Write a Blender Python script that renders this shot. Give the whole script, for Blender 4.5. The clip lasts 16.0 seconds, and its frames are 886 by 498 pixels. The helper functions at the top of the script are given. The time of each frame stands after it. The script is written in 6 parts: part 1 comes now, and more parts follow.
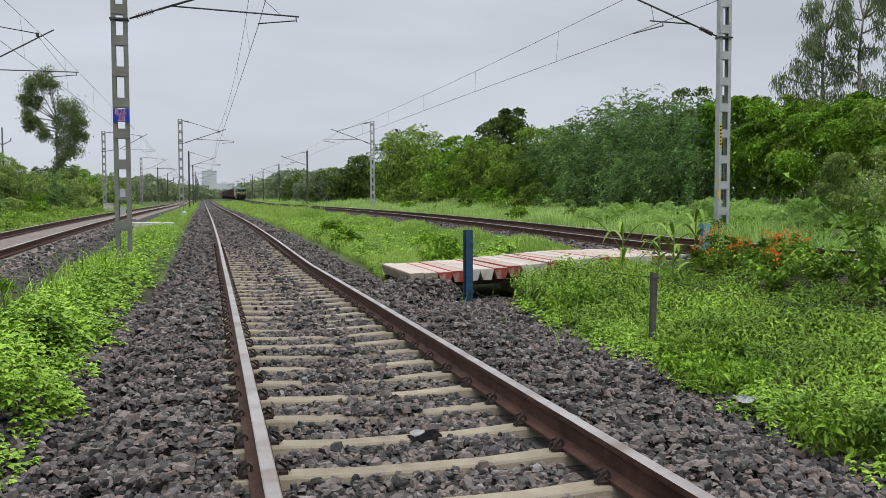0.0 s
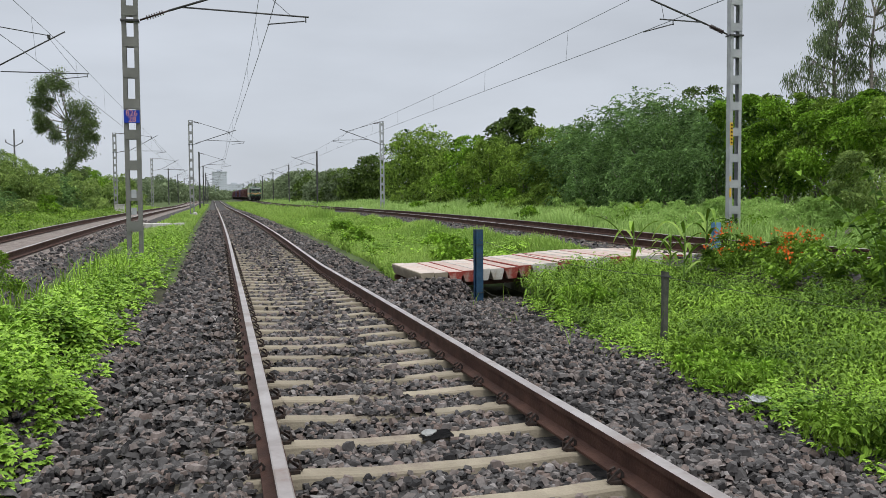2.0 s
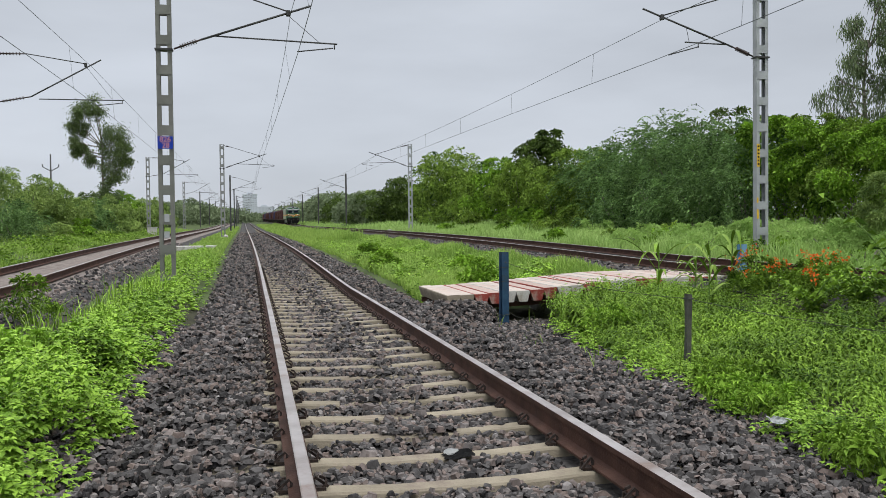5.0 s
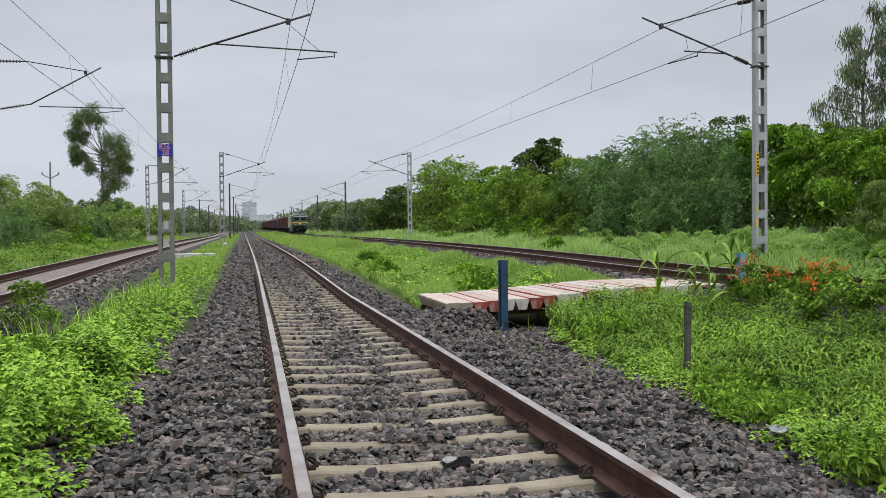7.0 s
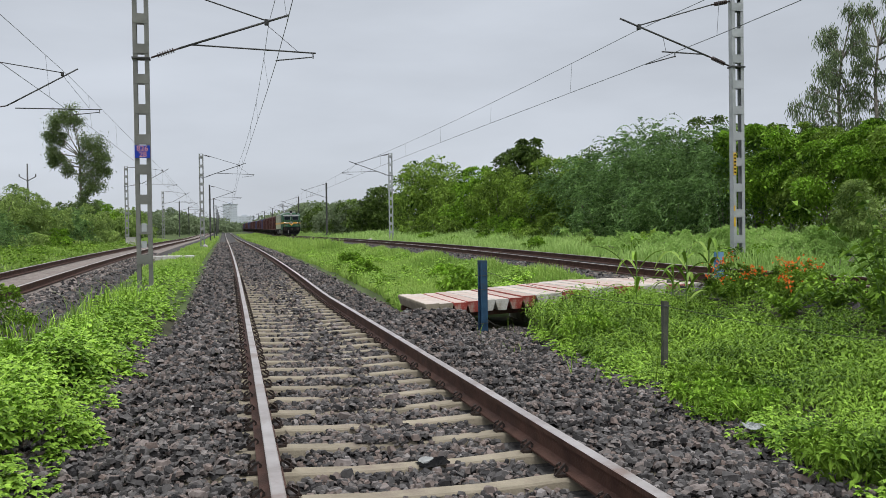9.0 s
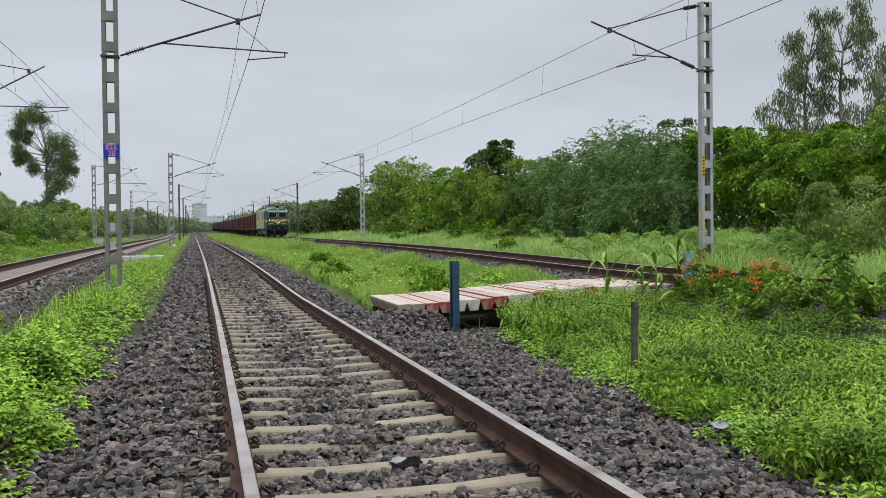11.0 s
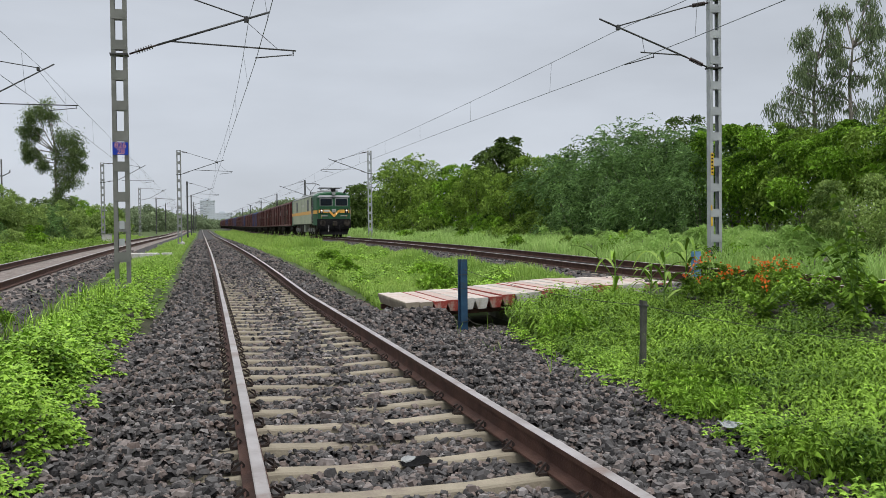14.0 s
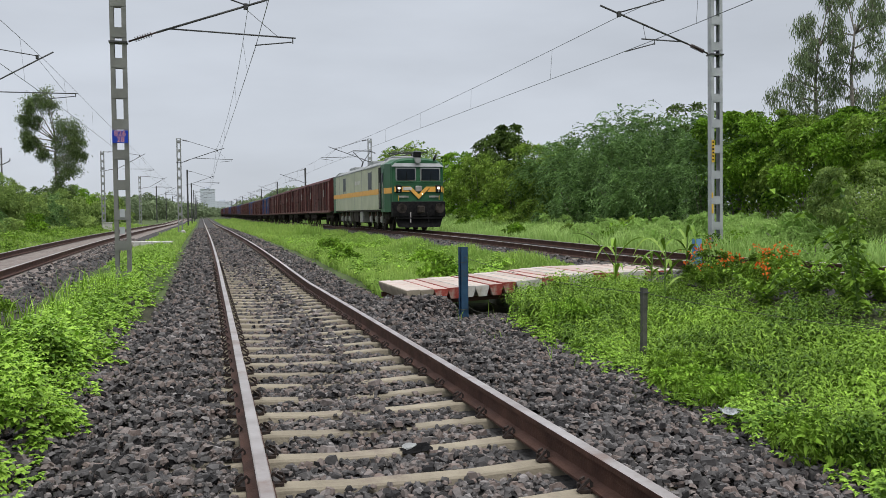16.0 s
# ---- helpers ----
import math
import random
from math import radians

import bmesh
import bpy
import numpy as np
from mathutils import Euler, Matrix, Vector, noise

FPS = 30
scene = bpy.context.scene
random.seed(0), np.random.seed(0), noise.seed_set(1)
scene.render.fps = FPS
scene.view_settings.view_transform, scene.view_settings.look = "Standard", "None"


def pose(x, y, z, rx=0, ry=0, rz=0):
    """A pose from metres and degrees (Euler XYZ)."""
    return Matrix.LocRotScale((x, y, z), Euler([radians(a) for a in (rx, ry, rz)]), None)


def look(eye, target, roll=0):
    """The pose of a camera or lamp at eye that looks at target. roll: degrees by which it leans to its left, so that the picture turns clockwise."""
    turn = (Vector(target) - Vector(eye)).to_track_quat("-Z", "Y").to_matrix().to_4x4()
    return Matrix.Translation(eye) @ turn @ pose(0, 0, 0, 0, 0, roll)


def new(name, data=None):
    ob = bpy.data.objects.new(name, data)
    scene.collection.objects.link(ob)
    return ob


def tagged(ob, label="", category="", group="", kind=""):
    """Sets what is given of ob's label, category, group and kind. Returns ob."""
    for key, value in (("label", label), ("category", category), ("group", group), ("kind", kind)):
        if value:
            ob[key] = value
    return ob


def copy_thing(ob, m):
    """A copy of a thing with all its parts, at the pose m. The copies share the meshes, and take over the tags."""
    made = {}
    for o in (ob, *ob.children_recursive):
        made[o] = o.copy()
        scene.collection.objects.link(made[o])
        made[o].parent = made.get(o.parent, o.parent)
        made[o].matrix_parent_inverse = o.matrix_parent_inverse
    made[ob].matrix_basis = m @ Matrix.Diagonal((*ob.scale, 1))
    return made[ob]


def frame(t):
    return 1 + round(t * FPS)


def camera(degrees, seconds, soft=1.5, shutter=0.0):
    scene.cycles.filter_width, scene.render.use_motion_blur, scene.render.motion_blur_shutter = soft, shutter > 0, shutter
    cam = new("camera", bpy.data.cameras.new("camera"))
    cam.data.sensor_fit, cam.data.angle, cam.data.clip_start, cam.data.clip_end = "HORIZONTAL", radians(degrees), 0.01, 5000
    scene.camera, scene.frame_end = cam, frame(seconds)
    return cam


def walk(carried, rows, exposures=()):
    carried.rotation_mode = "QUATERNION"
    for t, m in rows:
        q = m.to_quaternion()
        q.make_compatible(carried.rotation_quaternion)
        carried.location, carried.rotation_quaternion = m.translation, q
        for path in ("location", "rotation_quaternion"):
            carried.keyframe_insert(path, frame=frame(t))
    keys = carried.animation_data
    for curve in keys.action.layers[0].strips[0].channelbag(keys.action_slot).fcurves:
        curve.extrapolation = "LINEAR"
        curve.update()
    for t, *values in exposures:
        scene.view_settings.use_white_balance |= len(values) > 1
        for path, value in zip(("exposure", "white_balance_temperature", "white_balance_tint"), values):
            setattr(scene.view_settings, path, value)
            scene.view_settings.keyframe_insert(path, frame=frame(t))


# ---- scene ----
cam = camera(54.5, 16.0, soft=0.6)
PATH = [
    (0, (-1.105, 0.406, 1.224), (-0.593, 2.337, 1.122), -0.2),
    (0.5, (-1.094, 0.419, 1.219), (-0.586, 2.351, 1.116), -0.4),
    (1, (-1.095, 0.419, 1.218), (-0.592, 2.353, 1.116), -0.4),
    (1.5, (-1.09, 0.432, 1.217), (-0.596, 2.367, 1.114), -0.4),
    (2, (-1.112, 0.419, 1.219), (-0.622, 2.355, 1.117), -0.4),
    (2.5, (-1.109, 0.343, 1.221), (-0.631, 2.282, 1.122), -0.5),
    (3, (-1.107, 0.263, 1.226), (-0.649, 2.208, 1.133), -0.7),
    (3.5, (-1.103, 0.232, 1.243), (-0.662, 2.182, 1.164), -0.7),
    (4, (-1.112, 0.225, 1.247), (-0.68, 2.177, 1.181), -0.7),
    (6.5, (-1.107, 0.231, 1.245), (-0.683, 2.185, 1.207), -0.6),
    (7, (-1.106, 0.239, 1.237), (-0.678, 2.192, 1.205), -0.5),
    (7.5, (-1.105, 0.241, 1.236), (-0.671, 2.193, 1.204), -0.5),
    (8, (-1.105, 0.232, 1.233), (-0.664, 2.183, 1.197), -0.6),
    (8.5, (-1.098, 0.229, 1.234), (-0.651, 2.178, 1.198), -0.6),
    (9, (-1.066, 0.215, 1.237), (-0.597, 2.159, 1.206), -0.8),
    (9.5, (-1.043, 0.193, 1.24), (-0.538, 2.128, 1.209), -1.1),
    (9.7, (-1.043, 0.185, 1.24), (-0.526, 2.117, 1.21), -1.0),
    (12, (-1.115, 0.184, 1.25), (-0.58, 2.111, 1.219), -0.6),
    (12.5, (-1.104, 0.181, 1.26), (-0.576, 2.11, 1.231), -0.5),
    (13, (-1.107, 0.184, 1.259), (-0.58, 2.113, 1.23), -0.4),
    (13.5, (-1.103, 0.181, 1.257), (-0.584, 2.112, 1.224), -0.6),
    (14, (-1.103, 0.178, 1.259), (-0.586, 2.11, 1.222), -0.6),
    (14.5, (-1.098, 0.173, 1.265), (-0.584, 2.105, 1.22), -0.8),
    (15, (-1.108, 0.175, 1.257), (-0.594, 2.107, 1.206), -0.6),
    (15.5, (-1.103, 0.18, 1.252), (-0.589, 2.112, 1.192), -0.7),
    (16, (-1.1, 0.186, 1.255), (-0.585, 2.117, 1.19), -0.7),
]
walk(cam, [(t, look(eye, target, roll)) for t, eye, target, roll in PATH])

# ---------------------------------------------------------------- light
world = bpy.data.worlds.new("overcast")
scene.world = world
world.use_nodes = True
wn, wl = world.node_tree.nodes, world.node_tree.links
wn.clear()
SUN_ELEV, SUN_ROT = radians(64), radians(155)
w_out = wn.new("ShaderNodeOutputWorld")
w_bg = wn.new("ShaderNodeBackground")
w_sky = wn.new("ShaderNodeTexSky")
w_sky.sky_type, w_sky.sun_disc, w_sky.sun_elevation, w_sky.sun_rotation = "NISHITA", False, SUN_ELEV, SUN_ROT
w_co = wn.new("ShaderNodeTexCoord")
w_sep = wn.new("ShaderNodeSeparateXYZ")
wl.new(w_co.outputs["Generated"], w_sep.inputs[0])
w_ramp = wn.new("ShaderNodeValToRGB")          # overcast dome, brighter towards the zenith
w_ramp.color_ramp.elements[0].position, w_ramp.color_ramp.elements[0].color = 0.0, (0.590, 0.630, 0.700, 1)
w_ramp.color_ramp.elements[1].position, w_ramp.color_ramp.elements[1].color = 1.0, (2.15, 2.20, 2.28, 1)
e = w_ramp.color_ramp.elements.new(0.26); e.color = (0.550, 0.588, 0.650, 1)
e = w_ramp.color_ramp.elements.new(0.45); e.color = (0.60, 0.63, 0.69, 1)
wl.new(w_sep.outputs["Z"], w_ramp.inputs["Fac"])
w_map = wn.new("ShaderNodeMapping")
w_map.inputs["Scale"].default_value = (1.3, 1.3, 5.0)
wl.new(w_co.outputs["Generated"], w_map.inputs[0])
w_noise = wn.new("ShaderNodeTexNoise")
w_noise.inputs["Scale"].default_value, w_noise.inputs["Detail"].default_value, w_noise.inputs["Roughness"].default_value = 1.6, 5, 0.5
wl.new(w_map.outputs[0], w_noise.inputs["Vector"])
w_cl = wn.new("ShaderNodeMapRange")
w_cl.inputs["From Min"].default_value, w_cl.inputs["From Max"].default_value = 0.3, 0.7
w_cl.inputs["To Min"].default_value, w_cl.inputs["To Max"].default_value = 0.86, 1.12
wl.new(w_noise.outputs["Fac"], w_cl.inputs["Value"])
w_mul = wn.new("ShaderNodeVectorMath"); w_mul.operation = "MULTIPLY"
wl.new(w_ramp.outputs["Color"], w_mul.inputs[0]); wl.new(w_cl.outputs[0], w_mul.inputs[1])
w_skm = wn.new("ShaderNodeVectorMath"); w_skm.operation = "SCALE"
w_skm.inputs["Scale"].default_value = 0.006
wl.new(w_sky.outputs[0], w_skm.inputs[0])
w_add = wn.new("ShaderNodeVectorMath"); w_add.operation = "ADD"
wl.new(w_mul.outputs[0], w_add.inputs[0]); wl.new(w_skm.outputs[0], w_add.inputs[1])
wl.new(w_add.outputs[0], w_bg.inputs["Color"])
w_bg.inputs["Strength"].default_value = 1.0
wl.new(w_bg.outputs[0], w_out.inputs[0])
sun = new("sun", bpy.data.lights.new("sun", "SUN"))
sun.data.energy, sun.data.angle, sun.data.color = 1.5, radians(28), (1.0, 0.985, 0.95)
sun.matrix_world = look((0, 0, 60), (-12, 26, 0))
scene.view_settings.exposure = 0.0


# ---------------------------------------------------------------- materials
def node_mat(name):
    m = bpy.data.materials.new(name)
    m.use_nodes = True
    n, l = m.node_tree.nodes, m.node_tree.links
    return m, n, l, n["Principled BSDF"]


def surf(name, c1, c2, scale=8.0, rough=0.7, metal=0.0, bump=0.25, fine=60.0, c3=None, spots=0.62, vary=0.0, spec=0.25):
    """Two tones mixed by coarse noise, fine grain, stains of a third tone, slight relief."""
    m, n, l, p = node_mat(name)
    co = n.new("ShaderNodeTexCoord")
    a = n.new("ShaderNodeTexNoise"); a.inputs["Scale"].default_value = scale; a.inputs["Detail"].default_value = 5
    b = n.new("ShaderNodeTexNoise"); b.inputs["Scale"].default_value = fine; b.inputs["Detail"].default_value = 3
    l.new(co.outputs["Object"], a.inputs["Vector"]); l.new(co.outputs["Object"], b.inputs["Vector"])
    mx = n.new("ShaderNodeMix"); mx.data_type = "RGBA"
    mx.inputs[6].default_value, mx.inputs[7].default_value = (*c1, 1), (*c2, 1)
    ad = n.new("ShaderNodeMath"); ad.operation = "MULTIPLY_ADD"; ad.inputs[1].default_value = 0.45; 
    l.new(b.outputs["Fac"], ad.inputs[0])
    mr = n.new("ShaderNodeMapRange"); mr.inputs["From Min"].default_value, mr.inputs["From Max"].default_value = 0.32, 0.68
    mr.inputs["To Min"].default_value, mr.inputs["To Max"].default_value = -0.2, 0.78
    l.new(a.outputs["Fac"], mr.inputs["Value"]); l.new(mr.outputs[0], ad.inputs[2])
    l.new(ad.outputs[0], mx.inputs[0])
    out = mx.outputs[2]
    if c3:
        s = n.new("ShaderNodeTexNoise"); s.inputs["Scale"].default_value = scale * 0.43; s.inputs["Detail"].default_value = 8
        s.inputs["Roughness"].default_value = 0.7
        l.new(co.outputs["Object"], s.inputs["Vector"])
        r = n.new("ShaderNodeMapRange"); r.inputs["From Min"].default_value, r.inputs["From Max"].default_value = spots - 0.06, spots + 0.06
        l.new(s.outputs["Fac"], r.inputs["Value"])
        m3 = n.new("ShaderNodeMix"); m3.data_type = "RGBA"; m3.inputs[7].default_value = (*c3, 1)
        l.new(r.outputs[0], m3.inputs[0]); l.new(out, m3.inputs[6]); out = m3.outputs[2]
    if vary:
        oi = n.new("ShaderNodeObjectInfo")
        v = n.new("ShaderNodeMapRange"); v.inputs["To Min"].default_value, v.inputs["To Max"].default_value = 1 - vary, 1 + vary
        l.new(oi.outputs["Random"], v.inputs["Value"])
        sc = n.new("ShaderNodeVectorMath"); sc.operation = "SCALE"
        l.new(out, sc.inputs[0]); l.new(v.outputs[0], sc.inputs["Scale"]); out = sc.outputs[0]
    l.new(out, p.inputs["Base Color"])
    p.inputs["Roughness"].default_value, p.inputs["Metallic"].default_value = rough, metal
    p.inputs["Specular IOR Level"].default_value = spec
    if bump:
        bp = n.new("ShaderNodeBump"); bp.inputs["Strength"].default_value = bump; bp.inputs["Distance"].default_value = 0.01
        l.new(b.outputs["Fac"], bp.inputs["Height"]); l.new(bp.outputs[0], p.inputs["Normal"])
    return m


def leafy(name, dark, light, rough=0.55, glow=0.35, patch=0.35):
    """Leaves: tone varies from leaf to leaf and by patches; some light passes through."""
    m, n, l, p = node_mat(name)
    g = n.new("ShaderNodeNewGeometry")
    co = n.new("ShaderNodeTexCoord")
    a = n.new("ShaderNodeTexNoise"); a.inputs["Scale"].default_value = patch
    l.new(g.outputs["Position"], a.inputs["Vector"])
    f = n.new("ShaderNodeMath"); f.operation = "MULTIPLY_ADD"; f.inputs[1].default_value = 0.55
    mr = n.new("ShaderNodeMapRange"); mr.inputs["From Min"].default_value, mr.inputs["From Max"].default_value = 0.3, 0.7
    mr.inputs["To Min"].default_value, mr.inputs["To Max"].default_value = -0.05, 0.5
    l.new(a.outputs["Fac"], mr.inputs["Value"])
    l.new(g.outputs["Random Per Island"], f.inputs[0]); l.new(mr.outputs[0], f.inputs[2])
    mx = n.new("ShaderNodeMix"); mx.data_type = "RGBA"
    mx.inputs[6].default_value, mx.inputs[7].default_value = (*dark, 1), (*light, 1)
    l.new(f.outputs[0], mx.inputs[0]); l.new(mx.outputs[2], p.inputs["Base Color"])
    p.inputs["Roughness"].default_value = rough
    p.inputs["Specular IOR Level"].default_value = 0.15
    tr = n.new("ShaderNodeBsdfTranslucent"); l.new(mx.outputs[2], tr.inputs["Color"])
    ms = n.new("ShaderNodeMixShader"); ms.inputs[0].default_value = glow
    l.new(p.outputs[0], ms.inputs[1]); l.new(tr.outputs[0], ms.inputs[2])
    l.new(ms.outputs[0], n["Material Output"].inputs["Surface"])
    return m


def stone_mat(name, dark, light, warm, rough=0.85):
    m, n, l, p = node_mat(name)
    g = n.new("ShaderNodeNewGeometry")
    r = n.new("ShaderNodeValToRGB")
    r.color_ramp.elements[0].color, r.color_ramp.elements[1].color = (*dark, 1), (*light, 1)
    e1 = r.color_ramp.elements.new(0.55); e1.color = tuple((a + b) / 2 for a, b in zip(dark, light)) + (1,)
    e2 = r.color_ramp.elements.new(0.86); e2.color = (*warm, 1)
    l.new(g.outputs["Random Per Island"], r.inputs["Fac"])
    a = n.new("ShaderNodeTexNoise"); a.inputs["Scale"].default_value = 45; a.inputs["Detail"].default_value = 4
    l.new(g.outputs["Position"], a.inputs["Vector"])
    mr = n.new("ShaderNodeMapRange"); mr.inputs["To Min"].default_value, mr.inputs["To Max"].default_value = 0.5, 1.5
    l.new(a.outputs["Fac"], mr.inputs["Value"])
    sc = n.new("ShaderNodeVectorMath"); sc.operation = "SCALE"
    l.new(r.outputs["Color"], sc.inputs[0]); l.new(mr.outputs[0], sc.inputs["Scale"])
    l.new(sc.outputs[0], p.inputs["Base Color"])
    p.inputs["Roughness"].default_value = rough
    p.inputs["Specular IOR Level"].default_value = 0.14
    bp = n.new("ShaderNodeBump"); bp.inputs["Strength"].default_value = 0.4; bp.inputs["Distance"].default_value = 0.004
    l.new(a.outputs["Fac"], bp.inputs["Height"]); l.new(bp.outputs[0], p.inputs["Normal"])
    return m


def glowing(name, colour, power):
    m, n, l, p = node_mat(name)
    p.inputs["Base Color"].default_value = (*colour, 1)
    p.inputs["Emission Color"].default_value = (*colour, 1)
    p.inputs["Emission Strength"].default_value = power
    return m


M_STONE = stone_mat("ballast_stone", (0.021, 0.020, 0.0205), (0.225, 0.211, 0.205), (0.178, 0.138, 0.121), 0.72)
# bed colour kept dark to stand for shadow in the gaps between stones
M_BED = surf("ballast_bed", (0.018, 0.017, 0.017), (0.085, 0.080, 0.077), 15, 0.9, bump=1.0, fine=26, c3=(0.085, 0.068, 0.061), spots=0.66)
M_SOIL = surf("soil_and_turf", (0.040, 0.058, 0.018), (0.085, 0.120, 0.036), 0.35, 0.95, bump=0.8, fine=9, c3=(0.09, 0.085, 0.03), spots=0.70)
# soil darkened so the gaps between the weeds look shaded
M_SHADE_SOIL = surf("shade_dark_soil", (0.022, 0.022, 0.012), (0.050, 0.050, 0.026), 2.5, 0.95, bump=0.8, fine=18, c3=(0.04, 0.055, 0.018), spots=0.62)
M_DUST = surf("pale_brown_dusty_ballast", (0.13, 0.108, 0.095), (0.25, 0.215, 0.195), 6, 0.95, bump=1.0, fine=30, c3=(0.12, 0.095, 0.085), spots=0.58)
M_RUST = surf("rusty_rail_steel", (0.046, 0.022, 0.016), (0.098, 0.050, 0.036), 5, 0.75, 0.2, bump=0.3, c3=(0.06, 0.035, 0.03))
M_HEAD = surf("worn_rail_head", (0.36, 0.31, 0.29), (0.56, 0.52, 0.50), 3, 0.34, 0.7, bump=0.08, fine=30, c3=(0.30, 0.21, 0.17), spots=0.60)
M_SLEEPER = surf("sleeper_concrete", (0.205, 0.176, 0.130), (0.30, 0.262, 0.196), 4, 0.9, bump=0.5, c3=(0.20, 0.165, 0.13), spots=0.60, vary=0.14)
M_CLIP = surf("clip_iron", (0.025, 0.022, 0.021), (0.07, 0.05, 0.042), 20, 0.7, 0.4, bump=0.2)
M_GALV = surf("weathered_galvanised_steel", (0.20, 0.205, 0.20), (0.33, 0.335, 0.33), 2.5, 0.6, 0.35, bump=0.15, c3=(0.19, 0.165, 0.13), spots=0.66)
M_GALV_OLD = surf("dull_grey_steel", (0.150, 0.153, 0.138), (0.225, 0.228, 0.208), 2.5, 0.7, 0.3, bump=0.15, c3=(0.12, 0.09, 0.06), spots=0.64)
M_GALV_LIGHT = surf("pale_painted_steel", (0.31, 0.325, 0.335), (0.44, 0.455, 0.465), 2.5, 0.55, 0.2, bump=0.12, c3=(0.30, 0.28, 0.25), spots=0.68)
M_POLE = surf("dark_steel_pole", (0.05, 0.05, 0.05), (0.10, 0.10, 0.10), 2.5, 0.7, 0.3)
M_WIRE = surf("dull_copper_wire", (0.10, 0.11, 0.115), (0.17, 0.18, 0.185), 3, 0.6, 0.5, bump=0)
M_INSUL = surf("brown_glazed_insulator", (0.03, 0.02, 0.018), (0.06, 0.04, 0.035), 9, 0.35, bump=0)
M_CONC = surf("grey_concrete", (0.40, 0.385, 0.36), (0.56, 0.54, 0.51), 3, 0.9, bump=0.4, c3=(0.22, 0.20, 0.17), spots=0.60)
M_PAINT_RED = surf("worn_red_paint", (0.20, 0.030, 0.022), (0.30, 0.060, 0.045), 5, 0.75, bump=0.3, c3=(0.34, 0.27, 0.22), spots=0.60, vary=0.15)
M_PAINT_WHITE = surf("worn_white_paint", (0.40, 0.39, 0.36), (0.56, 0.55, 0.51), 5, 0.8, bump=0.3, c3=(0.33, 0.30, 0.25), spots=0.57, vary=0.1)
M_TOP_RED = surf("faded_red_paint_on_concrete", (0.38, 0.28, 0.245), (0.46, 0.375, 0.33), 2.6, 0.85, bump=0.3, c3=(0.34, 0.17, 0.135), spots=0.60, vary=0.12)
M_TOP_WHITE = surf("faded_white_paint_on_concrete", (0.41, 0.345, 0.305), (0.51, 0.45, 0.40), 2.6, 0.85, bump=0.3, c3=(0.42, 0.27, 0.22), spots=0.57, vary=0.1)
M_BLUE = surf("chipped_blue_paint", (0.018, 0.050, 0.100), (0.035, 0.085, 0.15), 6, 0.55, 0.1, bump=0.2, c3=(0.045, 0.055, 0.065), spots=0.58)
M_BLUE_LIGHT = surf("pale_blue_paint", (0.10, 0.23, 0.38), (0.17, 0.32, 0.46), 6, 0.55, 0.1, bump=0.2)
M_PLATE = surf("blue_enamel", (0.010, 0.035, 0.30), (0.018, 0.055, 0.42), 4, 0.4, bump=0)
M_LETTER = surf("faded_red_lettering", (0.62, 0.22, 0.20), (0.70, 0.34, 0.30), 9, 0.6, bump=0)
M_YELLOW = surf("yellow_paint", (0.62, 0.40, 0.03), (0.72, 0.48, 0.06), 8, 0.6, bump=0.1)
M_BLACK = surf("black_paint", (0.007, 0.007, 0.008), (0.018, 0.017, 0.017), 8, 0.7, bump=0.1, spec=0.1)
M_POST = surf("weathered_dark_post", (0.05, 0.052, 0.045), (0.10, 0.10, 0.085), 9, 0.9, bump=0.5)
M_BARK = surf("bark", (0.13, 0.115, 0.095), (0.30, 0.27, 0.235), 6, 0.9, bump=0.6)
M_STEM = surf("green_stem", (0.10, 0.17, 0.04), (0.16, 0.26, 0.06), 10, 0.7, bump=0)
M_HERB = leafy("herb_leaf", (0.048, 0.125, 0.009), (0.42, 0.66, 0.085), glow=0.12, patch=0.9)
M_HERB_R = leafy("bindweed_leaf", (0.022, 0.064, 0.006), (0.31, 0.50, 0.058), glow=0.10, patch=0.7)
M_GRASS = leafy("grass_blade", (0.19, 0.33, 0.060), (0.40, 0.54, 0.130), glow=0.45, patch=0.25)
M_GRASS_PALE = leafy("pale_tall_grass", (0.24, 0.39, 0.095), (0.45, 0.62, 0.20), glow=0.45, patch=0.2)
# these four bush tones go near black to paint in shadow among the leaves
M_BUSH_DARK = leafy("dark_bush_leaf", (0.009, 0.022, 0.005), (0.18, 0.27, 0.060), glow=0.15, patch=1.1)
M_BUSH_MID = leafy("bush_leaf", (0.016, 0.046, 0.008), (0.37, 0.54, 0.090), glow=0.20, patch=1.1)
M_BUSH_BLUE = leafy("feathery_bluish_leaf", (0.014, 0.042, 0.014), (0.29, 0.47, 0.150), glow=0.18, patch=1.2)
M_BUSH_LIME = leafy("lime_leaf", (0.010, 0.040, 0.005), (0.33, 0.57, 0.055), glow=0.20, patch=1.2)
M_BUSH_WEST = leafy("light_bush_leaf", (0.060, 0.115, 0.028), (0.44, 0.57, 0.17), glow=0.22, patch=0.9)
# leaf tone greyed and lifted to put distance haze into the colour
M_BUSH_FAR = leafy("haze_greyed_leaf", (0.10, 0.14, 0.075), (0.32, 0.39, 0.22), glow=0.2, patch=0.1)
M_EUCA = leafy("gum_leaf", (0.07, 0.10, 0.05), (0.26, 0.33, 0.16), glow=0.22, patch=0.5)
M_TREE = leafy("tree_leaf", (0.07, 0.11, 0.04), (0.22, 0.29, 0.11), glow=0.28, patch=0.5)
M_FLOWER = leafy("orange_petal", (0.62, 0.09, 0.02), (0.80, 0.22, 0.03), glow=0.35, patch=2)
